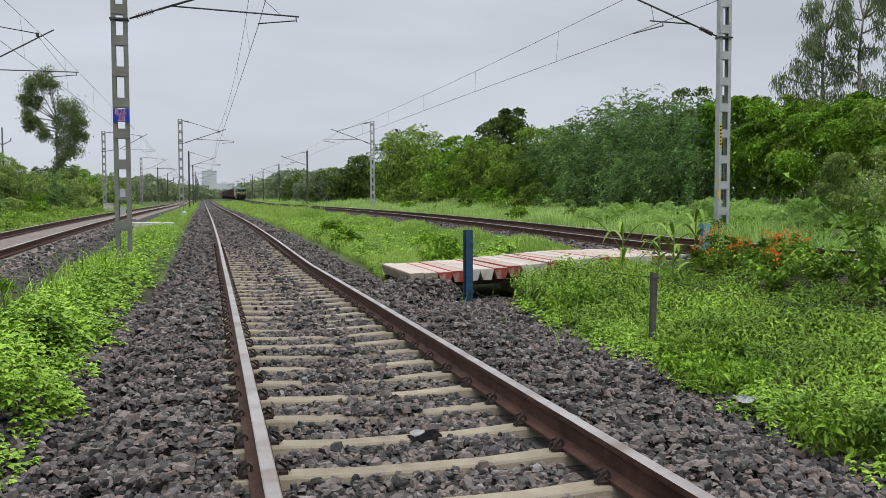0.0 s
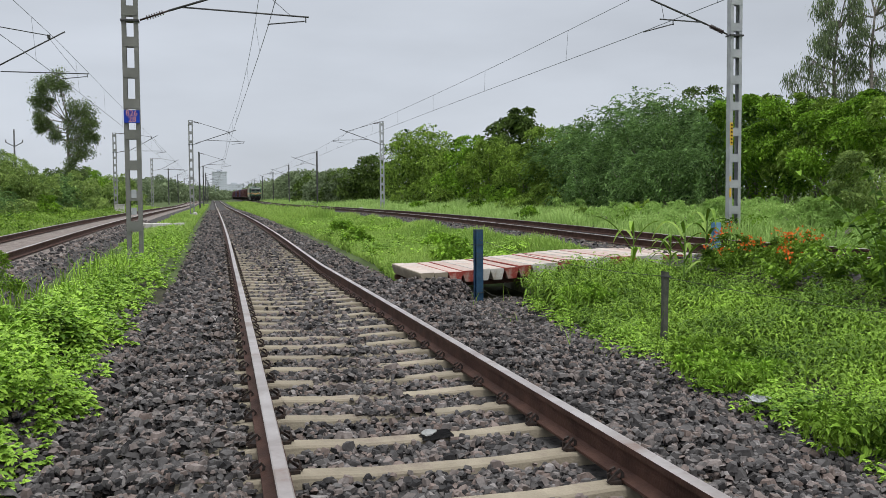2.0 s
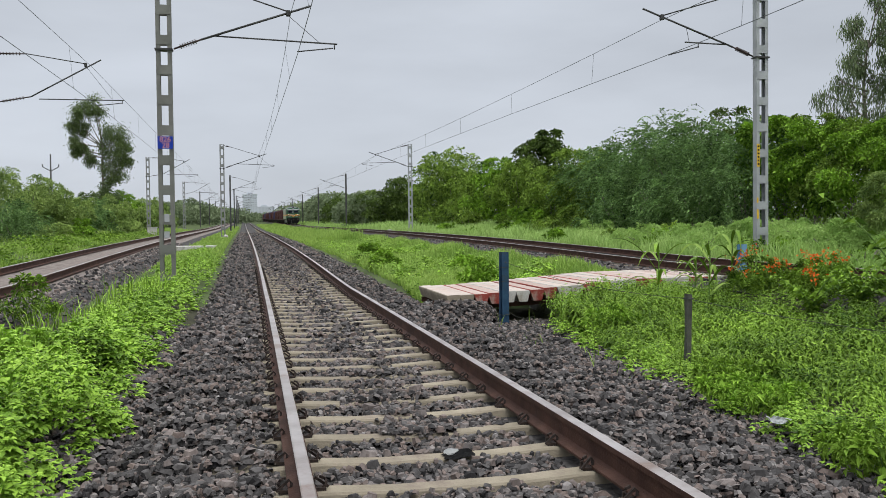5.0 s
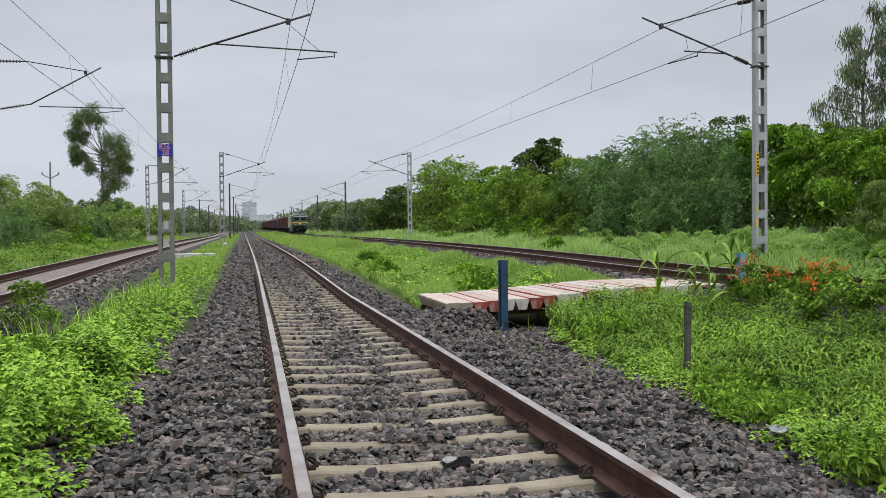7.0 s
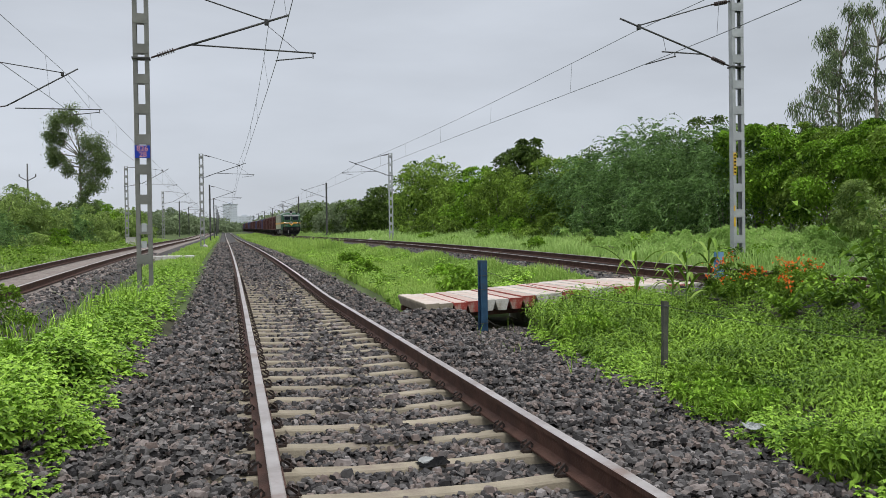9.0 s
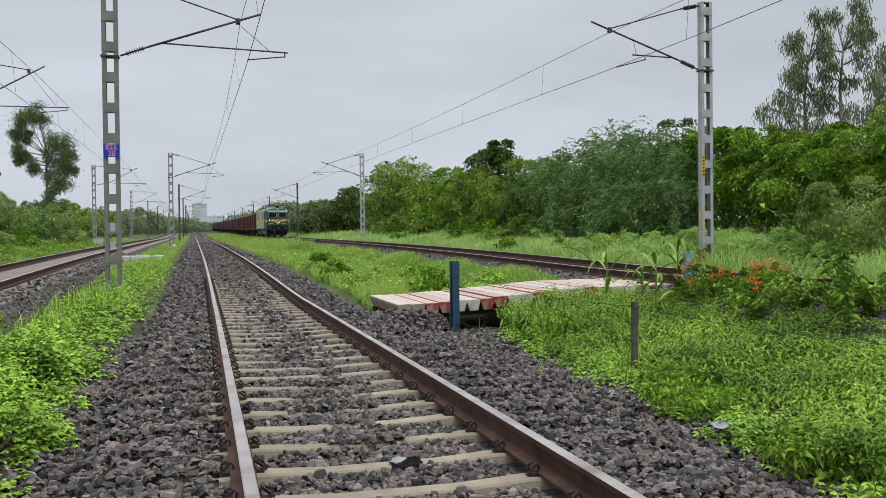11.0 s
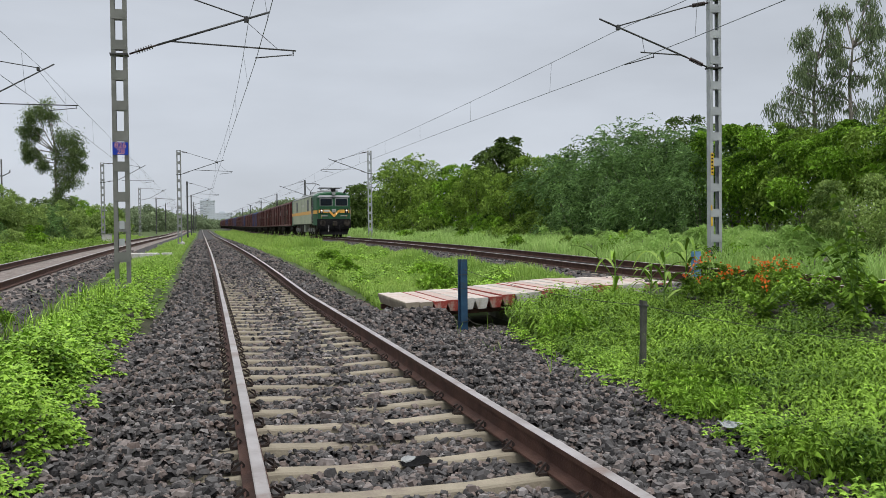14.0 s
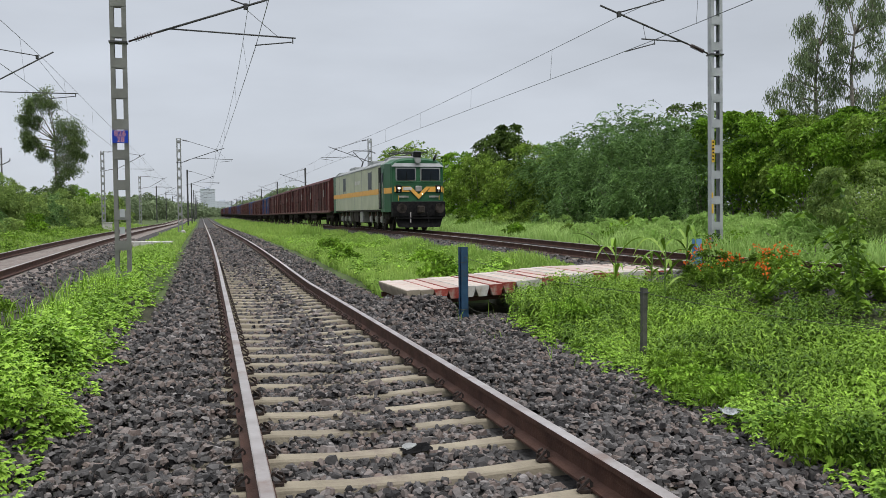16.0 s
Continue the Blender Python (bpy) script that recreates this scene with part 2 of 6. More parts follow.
M_CREAM = surf("cream_grey_loco_paint", (0.355, 0.370, 0.262), (0.45, 0.460, 0.335), 1.2, 0.5, bump=0.06, c3=(0.27, 0.25, 0.20), spots=0.68)
M_GREEN = surf("dark_green_loco_paint", (0.016, 0.075, 0.034), (0.030, 0.110, 0.050), 1.2, 0.42, bump=0.05, c3=(0.03, 0.075, 0.04), spots=0.66)
M_ORANGE = surf("orange_yellow_stripe_paint", (0.68, 0.33, 0.06), (0.78, 0.42, 0.10), 2, 0.5, bump=0.05)
M_ROOF = surf("sooty_grey_roof_paint", (0.20, 0.21, 0.21), (0.32, 0.33, 0.33), 1.6, 0.6, bump=0.1, c3=(0.11, 0.11, 0.11), spots=0.62)
M_WINDOW = surf("dark_window_glass", (0.008, 0.011, 0.015), (0.018, 0.024, 0.032), 1, 0.35, bump=0, spec=0.1)
M_RUNNING = surf("grimy_running_gear", (0.014, 0.012, 0.011), (0.060, 0.050, 0.043), 5, 0.85, 0.0, bump=0.3, spec=0.1)
M_SILVER = surf("bare_axle_box_metal", (0.25, 0.24, 0.23), (0.40, 0.39, 0.37), 6, 0.5, 0.5, bump=0.1)
M_MAROON = surf("weathered_maroon_wagon_paint", (0.038, 0.0075, 0.0075), (0.080, 0.0155, 0.014), 1.1, 0.7, bump=0.15, c3=(0.030, 0.014, 0.012), spots=0.58, vary=0.25)
M_WAGON_BLUE = surf("weathered_blue_wagon_paint", (0.008, 0.040, 0.13), (0.016, 0.07, 0.21), 1.1, 0.7, bump=0.15, c3=(0.06, 0.05, 0.06), spots=0.66, vary=0.2)
M_RUSTY_EDGE = surf("rubbed_rusty_edge", (0.14, 0.062, 0.055), (0.25, 0.140, 0.125), 4, 0.75, bump=0.15)
M_LAMP = glowing("lit_headlamp", (1.0, 0.90, 0.70), 2.2)
# far walls and windows: haze put into the base colours, hence little contrast
M_FAR_BUILDING = surf("haze_pale_render", (0.50, 0.53, 0.58), (0.60, 0.63, 0.68), 0.05, 0.9, bump=0)
M_FAR_GLASS = surf("haze_pale_window", (0.43, 0.46, 0.51), (0.48, 0.51, 0.56), 0.1, 0.4, bump=0)
M_LITTER = surf("pale_plastic_litter", (0.42, 0.44, 0.45), (0.56, 0.58, 0.58), 12, 0.5, bump=0.2)


# ---------------------------------------------------------------- small builders
def part(name, bm, mat, parent=None, label=""):
    me = bpy.data.meshes.new(name)
    bm.normal_update()
    bm.to_mesh(me)
    bm.free()
    for m in (mat if isinstance(mat, (list, tuple)) else [mat]):
        me.materials.append(m)
    ob = new(name, me)
    if parent:
        ob.parent = parent
    if label:
        tagged(ob, label)
    return ob


def thing(name, label, category, group="", m=None, kind=""):
    ob = new(name)
    ob.empty_display_size = 0.2
    if m:
        ob.matrix_basis = m
    return tagged(ob, label, category, group, kind)


def box(bm, x0, x1, y0, y1, z0, z1, bevel=0.0, mat=0):
    vs = [bm.verts.new((x, y, z)) for z in (z0, z1) for y in (y0, y1) for x in (x0, x1)]
    fs = [bm.faces.new([vs[i] for i in f]) for f in ((0, 2, 3, 1), (4, 5, 7, 6), (0, 1, 5, 4), (2, 6, 7, 3), (0, 4, 6, 2), (1, 3, 7, 5))]
    for f in fs:
        f.material_index = mat
    if bevel:
        es = list({e for f in fs for e in f.edges})
        bmesh.ops.bevel(bm, geom=es, offset=bevel, segments=1, affect="EDGES", material=mat)
    return bm


def rod(bm, p, q, r, n=8, r2=None, mat=0):
    """A round bar from p to q."""
    p, q = Vector(p), Vector(q)
    d = (q - p).normalized()
    a = d.orthogonal().normalized()
    b = d.cross(a)
    r2 = r if r2 is None else r2
    ring = lambda c, rr: [bm.verts.new(c + rr * (math.cos(2 * math.pi * i / n) * a + math.sin(2 * math.pi * i / n) * b)) for i in range(n)]
    u, v = ring(p, r), ring(q, r2)
    for i in range(n):
        f = bm.faces.new((u[i], u[(i + 1) % n], v[(i + 1) % n], v[i]))
        f.material_index, f.smooth = mat, n > 6
    bm.faces.new(u[::-1]).material_index = mat
    bm.faces.new(v).material_index = mat
    return bm


def bar(p, q, r, n=8):
    return rod(bmesh.new(), p, q, r, n)


def block(x0, x1, y0, y1, z0, z1, bevel=0.0):
    return box(bmesh.new(), x0, x1, y0, y1, z0, z1, bevel)


def sweep(bm, profile, points, closed=True, mats=None):
    """A profile of (across, up) carried along points (centre, across-vector)."""
    rows = []
    for c, side in points:
        c, side = Vector(c), Vector(side)
        rows.append([bm.verts.new(c + side * u + Vector((0, 0, w))) for u, w in profile])
    k = len(profile)
    for a, b in zip(rows, rows[1:]):
        for i in range(k if closed else k - 1):
            f = bm.faces.new((a[i], a[(i + 1) % k], b[(i + 1) % k], b[i]))
            if mats:
                f.material_index = mats[i]
    if closed:
        bm.faces.new(rows[0][::-1])
        bm.faces.new(rows[-1])
    return bm


def mesh_np(name, verts, faces, mat, smooth=False):
    """A mesh from arrays: verts (n, 3), faces (m, k)."""
    me = bpy.data.meshes.new(name)
    n, (m, k) = len(verts), faces.shape
    me.vertices.add(n)
    me.vertices.foreach_set("co", np.asarray(verts, np.float32).ravel())
    me.loops.add(m * k)
    me.loops.foreach_set("vertex_index", np.asarray(faces, np.int32).ravel())
    me.polygons.add(m)
    me.polygons.foreach_set("loop_start", np.arange(0, m * k, k, dtype=np.int32))
    me.polygons.foreach_set("use_smooth", np.full(m, smooth))
    me.update(calc_edges=True)
    me.materials.append(mat)
    return me


# ---------------------------------------------------------------- lie of the line
def zt(y):
    """Rise of the line along its length."""
    d = np.clip(np.asarray(y, float) - 18, 0, 420)
    return 0.30 * (1 - np.exp(-d * d / (d + 4) / 18)) + 0.007 * d + 0.005 * np.clip(d - 132, 0, None)


def sx(y):
    """The line's gentle bend to the west."""
    y = np.clip(np.asarray(y, float), -200, 900)
    return -0.0125 * 7 * np.log1p(np.exp((y - 19) / 7))


X2_Y = np.array([-300, 0, 13, 30, 44, 62, 117, 200, 260, 330, 400, 480, 600, 900])
X2_X = np.array([9.2, 9.2, 9.15, 9.1, 8.95, 8.6, 7.9, 7.3, 6.9, 5.7, 4.5, 4.4, 7.4, 22.0])


def x2(y):
    """Centre of the goods line, east of the near track."""
    y = np.asarray(y, float)
    return sum(np.interp(y + o, X2_Y, X2_X) for o in (-16, -8, 0, 8, 16)) / 5


Z2, Z3, X3 = 0.38, 0.20, -6.57


# ---------------------------------------------------------------- ground and ballast
def smooth01(t):
    t = np.clip(t, 0, 1)
    return t * t * (3 - 2 * t)


def ground_z(x, y):
    """Height of the turf at (x, y)."""
    x, y = np.asarray(x, float), np.asarray(y, float)
    u = x - sx(y)
    c = x2(y) - sx(y)
    ditch = -0.52 + 0.30 * smooth01((y - 17) / 5)                 # lower ground before the crossing
    left = np.interp(u, [-60, -25, -14, -10, -8.6, -4.4, -3.6, -2.6, -2.0], [1.6, 0.9, 0.35, 0.0, -0.25, -0.25, -0.12, -0.16, -0.32])
    right = np.where(u < c - 2.6, ditch, 0)
    right = np.interp(u - c, [-2.7, -1.9, 1.9, 2.8, 8, 20, 60], [0, 0.03, 0.03, 0.12, 0.55, 1.0, 1.6])
    mid = ditch + (0.1 - ditch) * smooth01((u - c + 3.6) / 1.4)
    z = np.where(u < -2.0, left, np.where(u < 2.0, -0.36, np.where(u < c - 2.2, np.minimum(mid, -0.33 + (mid + 0.33) * smooth01((u - 2.0) / 0.9)), right + 0.0)))
    z = z + zt(y) + 0.05 * np.sin(0.9 * x + 0.4 * y) * np.sin(0.5 * y - 0.3 * x) * (np.abs(u) > 2.4)
    return z - 0.0


def ground():
    xs = np.unique(np.concatenate([np.linspace(-14, 22, 145), -14 - np.geomspace(0.5, 2400, 34), 22 + np.geomspace(0.5, 2400, 34)]))
    ys = np.unique(np.concatenate([np.linspace(-4, 60, 129), 60 + np.geomspace(0.6, 2600, 70), -4 - np.geomspace(0.6, 900, 22)]))
    gx, gy = np.meshgrid(xs, ys)
    far = np.clip((np.hypot(gx, gy) - 700) / 400, 0, 1)
    gz = ground_z(gx, gy) * (1 - far) + 2.4 * far
    v = np.stack([gx, gy, gz], -1).reshape(-1, 3)
    w = len(xs)
    i = (np.arange(len(ys) - 1)[:, None] * w + np.arange(w - 1)[None]).ravel()
    f = np.stack([i, i + 1, i + w + 1, i + w], -1)
    me = mesh_np("ground", v, f, M_SOIL, True)
    me.materials.append(M_SHADE_SOIL)
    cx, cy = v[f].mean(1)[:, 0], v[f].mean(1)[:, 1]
    # shade-dark soil under the near weeds and round the crossing
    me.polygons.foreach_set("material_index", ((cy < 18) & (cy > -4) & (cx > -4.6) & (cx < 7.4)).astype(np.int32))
    tagged(new("ground", me), "green turf over brown soil beside the railway", "ground", kind="structure")


ground()


def line_points(centre, up, ys):
    """Points along a line: centre(y), height above the common rise."""
    out = []
    for y in ys:
        x, dx = float(centre(y)), float(centre(y + 0.5) - centre(y - 0.5))
        side = Vector((1, -dx, 0)).normalized()
        out.append(((x, y, float(zt(y)) + up), side))
    return out


near_ys = list(np.arange(-12, 60, 1.5)) + list(np.geomspace(60, 640, 60))
BED = [(-2.45, -0.62), (-2.1, -0.365), (-1.72, -0.222), (-1.08, -0.205), (-0.98, -0.245), (0.98, -0.245), (1.08, -0.205), (1.75, -0.225), (2.2, -0.355), (2.75, -0.68)]
BED_FAR = [(-3.0, -0.75), (-1.75, -0.20), (-0.8, -0.20), (0.8, -0.20), (1.75, -0.20), (2.6, -0.62)]
TRACKS = {"near": (sx, 0.0), "goods": (x2, Z2), "west": (lambda y: X3 + sx(y), Z3)}
RAIL = [(-0.036, 0.0), (-0.030, 0.004), (0.030, 0.004), (0.036, 0.0), (0.036, -0.03), (0.010, -0.045), (0.009, -0.135), (0.075, -0.158),
        (0.075, -0.172), (-0.075, -0.172), (-0.075, -0.158), (-0.009, -0.135), (-0.010, -0.045), (-0.036, -0.03)]
RAIL_MATS = [1, 1, 1] + [0] * 11


def sleeper_mesh():
    bm = bmesh.new()
    rows = []
    for x, top, wt, wb in ((-1.375, -0.205, 0.064, 0.125), (-0.75, -0.180, 0.066, 0.13), (-0.35, -0.200, 0.062, 0.12), (0.35, -0.200, 0.062, 0.12), (0.75, -0.180, 0.066, 0.13), (1.375, -0.205, 0.064, 0.125)):
        rows.append([bm.verts.new((x, a, z)) for a, z in ((-wb, top - 0.2), (-wt - 0.012, top - 0.012), (-wt, top), (wt, top), (wt + 0.012, top - 0.012), (wb, top - 0.2))])
    for a, b in zip(rows, rows[1:]):
        for i in range(6):
            bm.faces.new((a[i], a[(i + 1) % 6], b[(i + 1) % 6], b[i]))
    bm.faces.new(rows[0]); bm.faces.new(rows[-1][::-1])
    bmesh.ops.recalc_face_normals(bm, faces=bm.faces)
    me = bpy.data.meshes.new("sleeper")
    bm.to_mesh(me); bm.free(); me.materials.append(M_SLEEPER)
    return me


def clip_mesh():
    """A spring clip: an upright curl of bent rod on its seat."""
    bm = bmesh.new()
    pts = [Vector((0.055 * math.sin(a) - 0.002, 0.035 * (a / 6.3 - 0.5) + 0.01 * math.sin(2 * a), 0.048 + 0.05 * math.cos(a))) for a in [i * 0.7 for i in range(9)]]
    pts += [Vector((0.07, 0.03, 0.0))]
    rows = []
    for i, p in enumerate(pts):
        d = (pts[min(i + 1, len(pts) - 1)] - pts[max(i - 1, 0)]).normalized()
        a = d.orthogonal().normalized(); b = d.cross(a)
        rows.append([bm.verts.new(p + 0.016 * (math.cos(k * math.pi / 2) * a + math.sin(k * math.pi / 2) * b)) for k in range(4)])
    for a, b in zip(rows, rows[1:]):
        for k in range(4):
            bm.faces.new((a[k], a[(k + 1) % 4], b[(k + 1) % 4], b[k]))
    box(bm, -0.045, 0.05, -0.045, 0.045, -0.02, 0.012)
    bmesh.ops.recalc_face_normals(bm, faces=bm.faces)
    me = bpy.data.meshes.new("clip")
    bm.to_mesh(me); bm.free(); me.materials.append(M_CLIP)
    return me


ME_SLEEPER, ME_CLIP = sleeper_mesh(), clip_mesh()
SLEEPER0, SPACING = 4.332 - 22 * 0.602, 0.602


def railway_track(key, label, sleepers, clips):
    centre, up = TRACKS[key]
    tr = thing("railway_track", label, "railway track", kind="structure")
    bed = part("ballast_bed", sweep(bmesh.new(), BED if key == "near" else BED_FAR, line_points(centre, up, near_ys), closed=False, mats=[0, 1, 1, 1, 0] if key == "west" else None), [M_BED, M_DUST], tr, "bed of crushed dark grey stone")
    for s in (-1, 1):
        pts = [((Vector(c) + Vector(d) * s * 0.874), d) for c, d in line_points(centre, up, near_ys)]
        part("rail", sweep(bmesh.new(), RAIL, pts, mats=RAIL_MATS), [M_RUST, M_HEAD], tr, "rust-brown steel rail with a worn bright head")
    for k in range(sleepers):
        y = SLEEPER0 + k * SPACING
        c, d = line_points(centre, up, [y])[0]
        ob = new("sleeper", ME_SLEEPER)
        ob.parent = tr
        jog = random.uniform(-0.012, 0.012)
        ob.matrix_basis = Matrix.Translation((c[0], c[1] + jog, c[2] + random.uniform(-0.006, 0.003) - 0.055 * min(1.0, max(0.0, (y - 20) / 12)))) @ pose(0, 0, 0, 0, 0, math.degrees(math.atan2(d[1], d[0])) + random.uniform(-0.5, 0.5))
        if k < clips:
            for x, turn in ((-0.965, 180), (-0.775, 0), (0.775, 180), (0.965, 0)):
                cl = new("rail_clip", ME_CLIP)
                cl.parent = ob
                cl.matrix_basis = pose(x, 0, -0.170, 0, 0, turn + random.uniform(-8, 8)) @ Matrix.Scale(0.66, 4)
    return tr


railway_track("near", "straight near track of rusty rails on concrete sleepers in grey ballast", 300, 64)
railway_track("goods", "goods track of rusty rails on a ballast bed beside bushes", 180, 0)
railway_track("west", "far track of rusty rails on a pale dusty ballast bed", 150, 0)


def stones(name, n, sampler, size, seed, label, zoff):
    """Loose angular stones, each a chipped lump."""
    rg = np.random.default_rng(seed)
    x, y, z = sampler(rg, n)
    n = len(x)
    # a bedded chip with five uneven sides and a smaller skewed top
    ang = np.arange(5) * 2 * np.pi / 5 + rg.uniform(-0.42, 0.42, (n, 5))
    rim = rg.uniform(0.72, 1.18, (n, 5))
    ring = np.stack([np.cos(ang) * rim, np.sin(ang) * rim, rg.uniform(-0.75, -0.10, (n, 5))], -1)
    top = np.stack([np.cos(ang) * rim * rg.uniform(0.45, 0.85, (n, 5)), np.sin(ang) * rim * rg.uniform(0.45, 0.85, (n, 5)), rg.uniform(0.45, 0.80, (n, 5))], -1)
    v = np.concatenate([ring, top], 1)
    v *= np.stack([rg.uniform(0.95, 1.45, n), rg.uniform(0.70, 1.05, n), rg.uniform(0.50, 0.95, n)], -1)[:, None]
    v *= size * rg.lognormal(0, 0.27, (n, 1, 1))
    spin, tilt, lean = rg.uniform(0, 2 * np.pi, n), rg.normal(0, 0.50, n), rg.uniform(0, 2 * np.pi, n)
    q = np.stack([np.cos(tilt / 2) * np.cos(spin / 2), np.sin(tilt / 2) * np.cos(lean), np.sin(tilt / 2) * np.sin(lean), np.cos(tilt / 2) * np.sin(spin / 2)], -1)
    q /= np.linalg.norm(q, axis=1, keepdims=True)
    w, a, b, c = q.T
    R = np.stack([1 - 2 * (b * b + c * c), 2 * (a * b - c * w), 2 * (a * c + b * w), 2 * (a * b + c * w), 1 - 2 * (a * a + c * c), 2 * (b * c - a * w),
                  2 * (a * c - b * w), 2 * (b * c + a * w), 1 - 2 * (a * a + b * b)], -1).reshape(n, 3, 3)
    v = np.einsum("nij,nkj->nki", R, v) + np.stack([x, y, z + zoff + rg.uniform(-0.040, 0.034, n) * size / 0.03], -1)[:, None]
    tri = [(5, 6, 7), (5, 7, 8), (5, 8, 9)]
    for i in range(5):
        j = (i + 1) % 5
        tri += [(i, j, 5 + j), (i, 5 + j, 5 + i)]
    f = (np.arange(n)[:, None, None] * 10 + np.array(tri)[None]).reshape(-1, 3)
    return tagged(new(name, mesh_np(name, v.reshape(-1, 3), f, M_STONE)), label, "ballast", kind="stuff")


def bed_height(u, prof):
    return np.interp(u, [p[0] for p in prof], [p[1] for p in prof])


def near_sampler(y0, y1, power):
    def run(rg, n):
        y = y0 + (y1 - y0) * rg.random(n) ** power
        u = rg.uniform(-2.4, 2.75, n)
        z = bed_height(u, BED)
        k = np.round((y - SLEEPER0) / SPACING)
        on = np.abs(y - (SLEEPER0 + k * SPACING)) < np.where(k < 25, 0.084, 0.064)
        rail = np.abs(np.abs(u) - 0.874) < 0.11
        hsh = (np.sin(k * 12.9898) * 43758.5453) % 1.0
        hs2 = (np.sin(k * 78.233 + 1) * 12543.123) % 1.0
        bare = (k >= 21) & (k <= 24)
        inner = np.abs(u) < 0.86
        reach = np.where(bare, 0.9, 0.38 + 0.50 * hsh)                 # how far each sleeper shows from the west rail
        reach2 = np.where(bare, 0.9, 0.28 + 0.42 * hs2)
        open_ = inner & ((u < -0.80 + reach) | (u > 0.80 - reach2))
        bury = on & ((inner & ~open_) | (np.abs(u) > 1.02))
        keep = ~(on & open_) & ~(rail & (z > -0.3)) & ~(on & (np.abs(u) > 0.86) & (np.abs(u) < 1.02))
        z = z + np.where(bury, 0.050, 0.0) - 0.035 * np.exp(-((np.abs(u) - 0.874) / 0.17) ** 2) * inner
        return (u + sx(y))[keep], y[keep], (z + zt(y))[keep]
    return run


stones("ballast_stones", 3500, near_sampler(-6.0, 2.4, 1.0), 0.055, 6, "crushed dark grey stones behind the near sleepers", 0.012)
stones("ballast_stones", 50000, near_sampler(2.4, 10.5, 1.30), 0.0260, 1, "loose crushed dark grey stones round the near sleepers", 0.012)
stones("ballast_stones", 23000, near_sampler(10.5, 34, 1.5), 0.036, 2, "crushed dark grey stones along the near track", 0.008)
stones("ballast_stones", 13000, near_sampler(34, 110, 1.5), 0.055, 5, "crushed dark grey stones along the distant near track", 0.004)


weed_edge = lambda y: 2.95 + 0.10 * (y - 4.7)          # where the weeds begin east of the near ballast


def toe_sampler(lo, hi, y0, y1):
    """Stones that have rolled down onto the turf."""
    def run(rg, n):
        y = y0 + (y1 - y0) * rg.random(n) ** 1.15
        u = lo(y) + (hi(y) - lo(y)) * rg.random(n) ** 1.1
        return u + sx(y), y, ground_z(u + sx(y), y) + 0.005
    return run


stones("ballast_stones", 10500, toe_sampler(lambda y: 2.45 + 0 * y, lambda y: weed_edge(y) + 0.35, 2.8, 15.4), 0.029, 7, "crushed dark grey stones at the east foot of the ballast", 0.012)
stones("ballast_stones", 6000, toe_sampler(lambda y: -2.05 + 0 * y, lambda y: -2.75 + 0 * y, 2.2, 14), 0.029, 8, "crushed dark grey stones at the west foot of the ballast", 0.012)


def heap_sampler(x0, x1, y0, y1, top):
    """A heap of stones against the ends of the crossing's sleepers."""
    def run(rg, n):
        x, y = rg.uniform(x0, x1, n), rg.uniform(y0, y1, n)
        g = ground_z(x, y)
        return x, y, g + (top - g) * rg.random(n) ** 0.5 * smooth01((x1 - x) / 0.5) * smooth01((y - y0) / 0.5)
    return run


stones("ballast_stones", 2000, heap_sampler(2.0, 3.4, 14.7, 15.9, -0.13), 0.036, 9, "crushed dark grey stones heaped against the foot crossing", 0.0)


def side_sampler(key, y0, y1, u0, u1):
    centre, up = TRACKS[key]

    def run(rg, n):
        y = y0 + (y1 - y0) * rg.random(n) ** 1.3
        u = rg.uniform(u0, u1, n)
        ok = np.abs(np.abs(u) - 0.874) > 0.1
        return (u + centre(y))[ok], y[ok], (bed_height(u, BED_FAR) + up + zt(y))[ok]
    return run


stones("ballast_stones", 4500, side_sampler("goods", 8, 60, -2.9, -1.0), 0.042, 3, "crushed grey stones on the goods track's shoulder", 0.0)
stones("ballast_stones", 5500, side_sampler("west", 11, 50, 1.15, 2.75), 0.040, 4, "crushed grey stones on the west track's shoulder", 0.0)


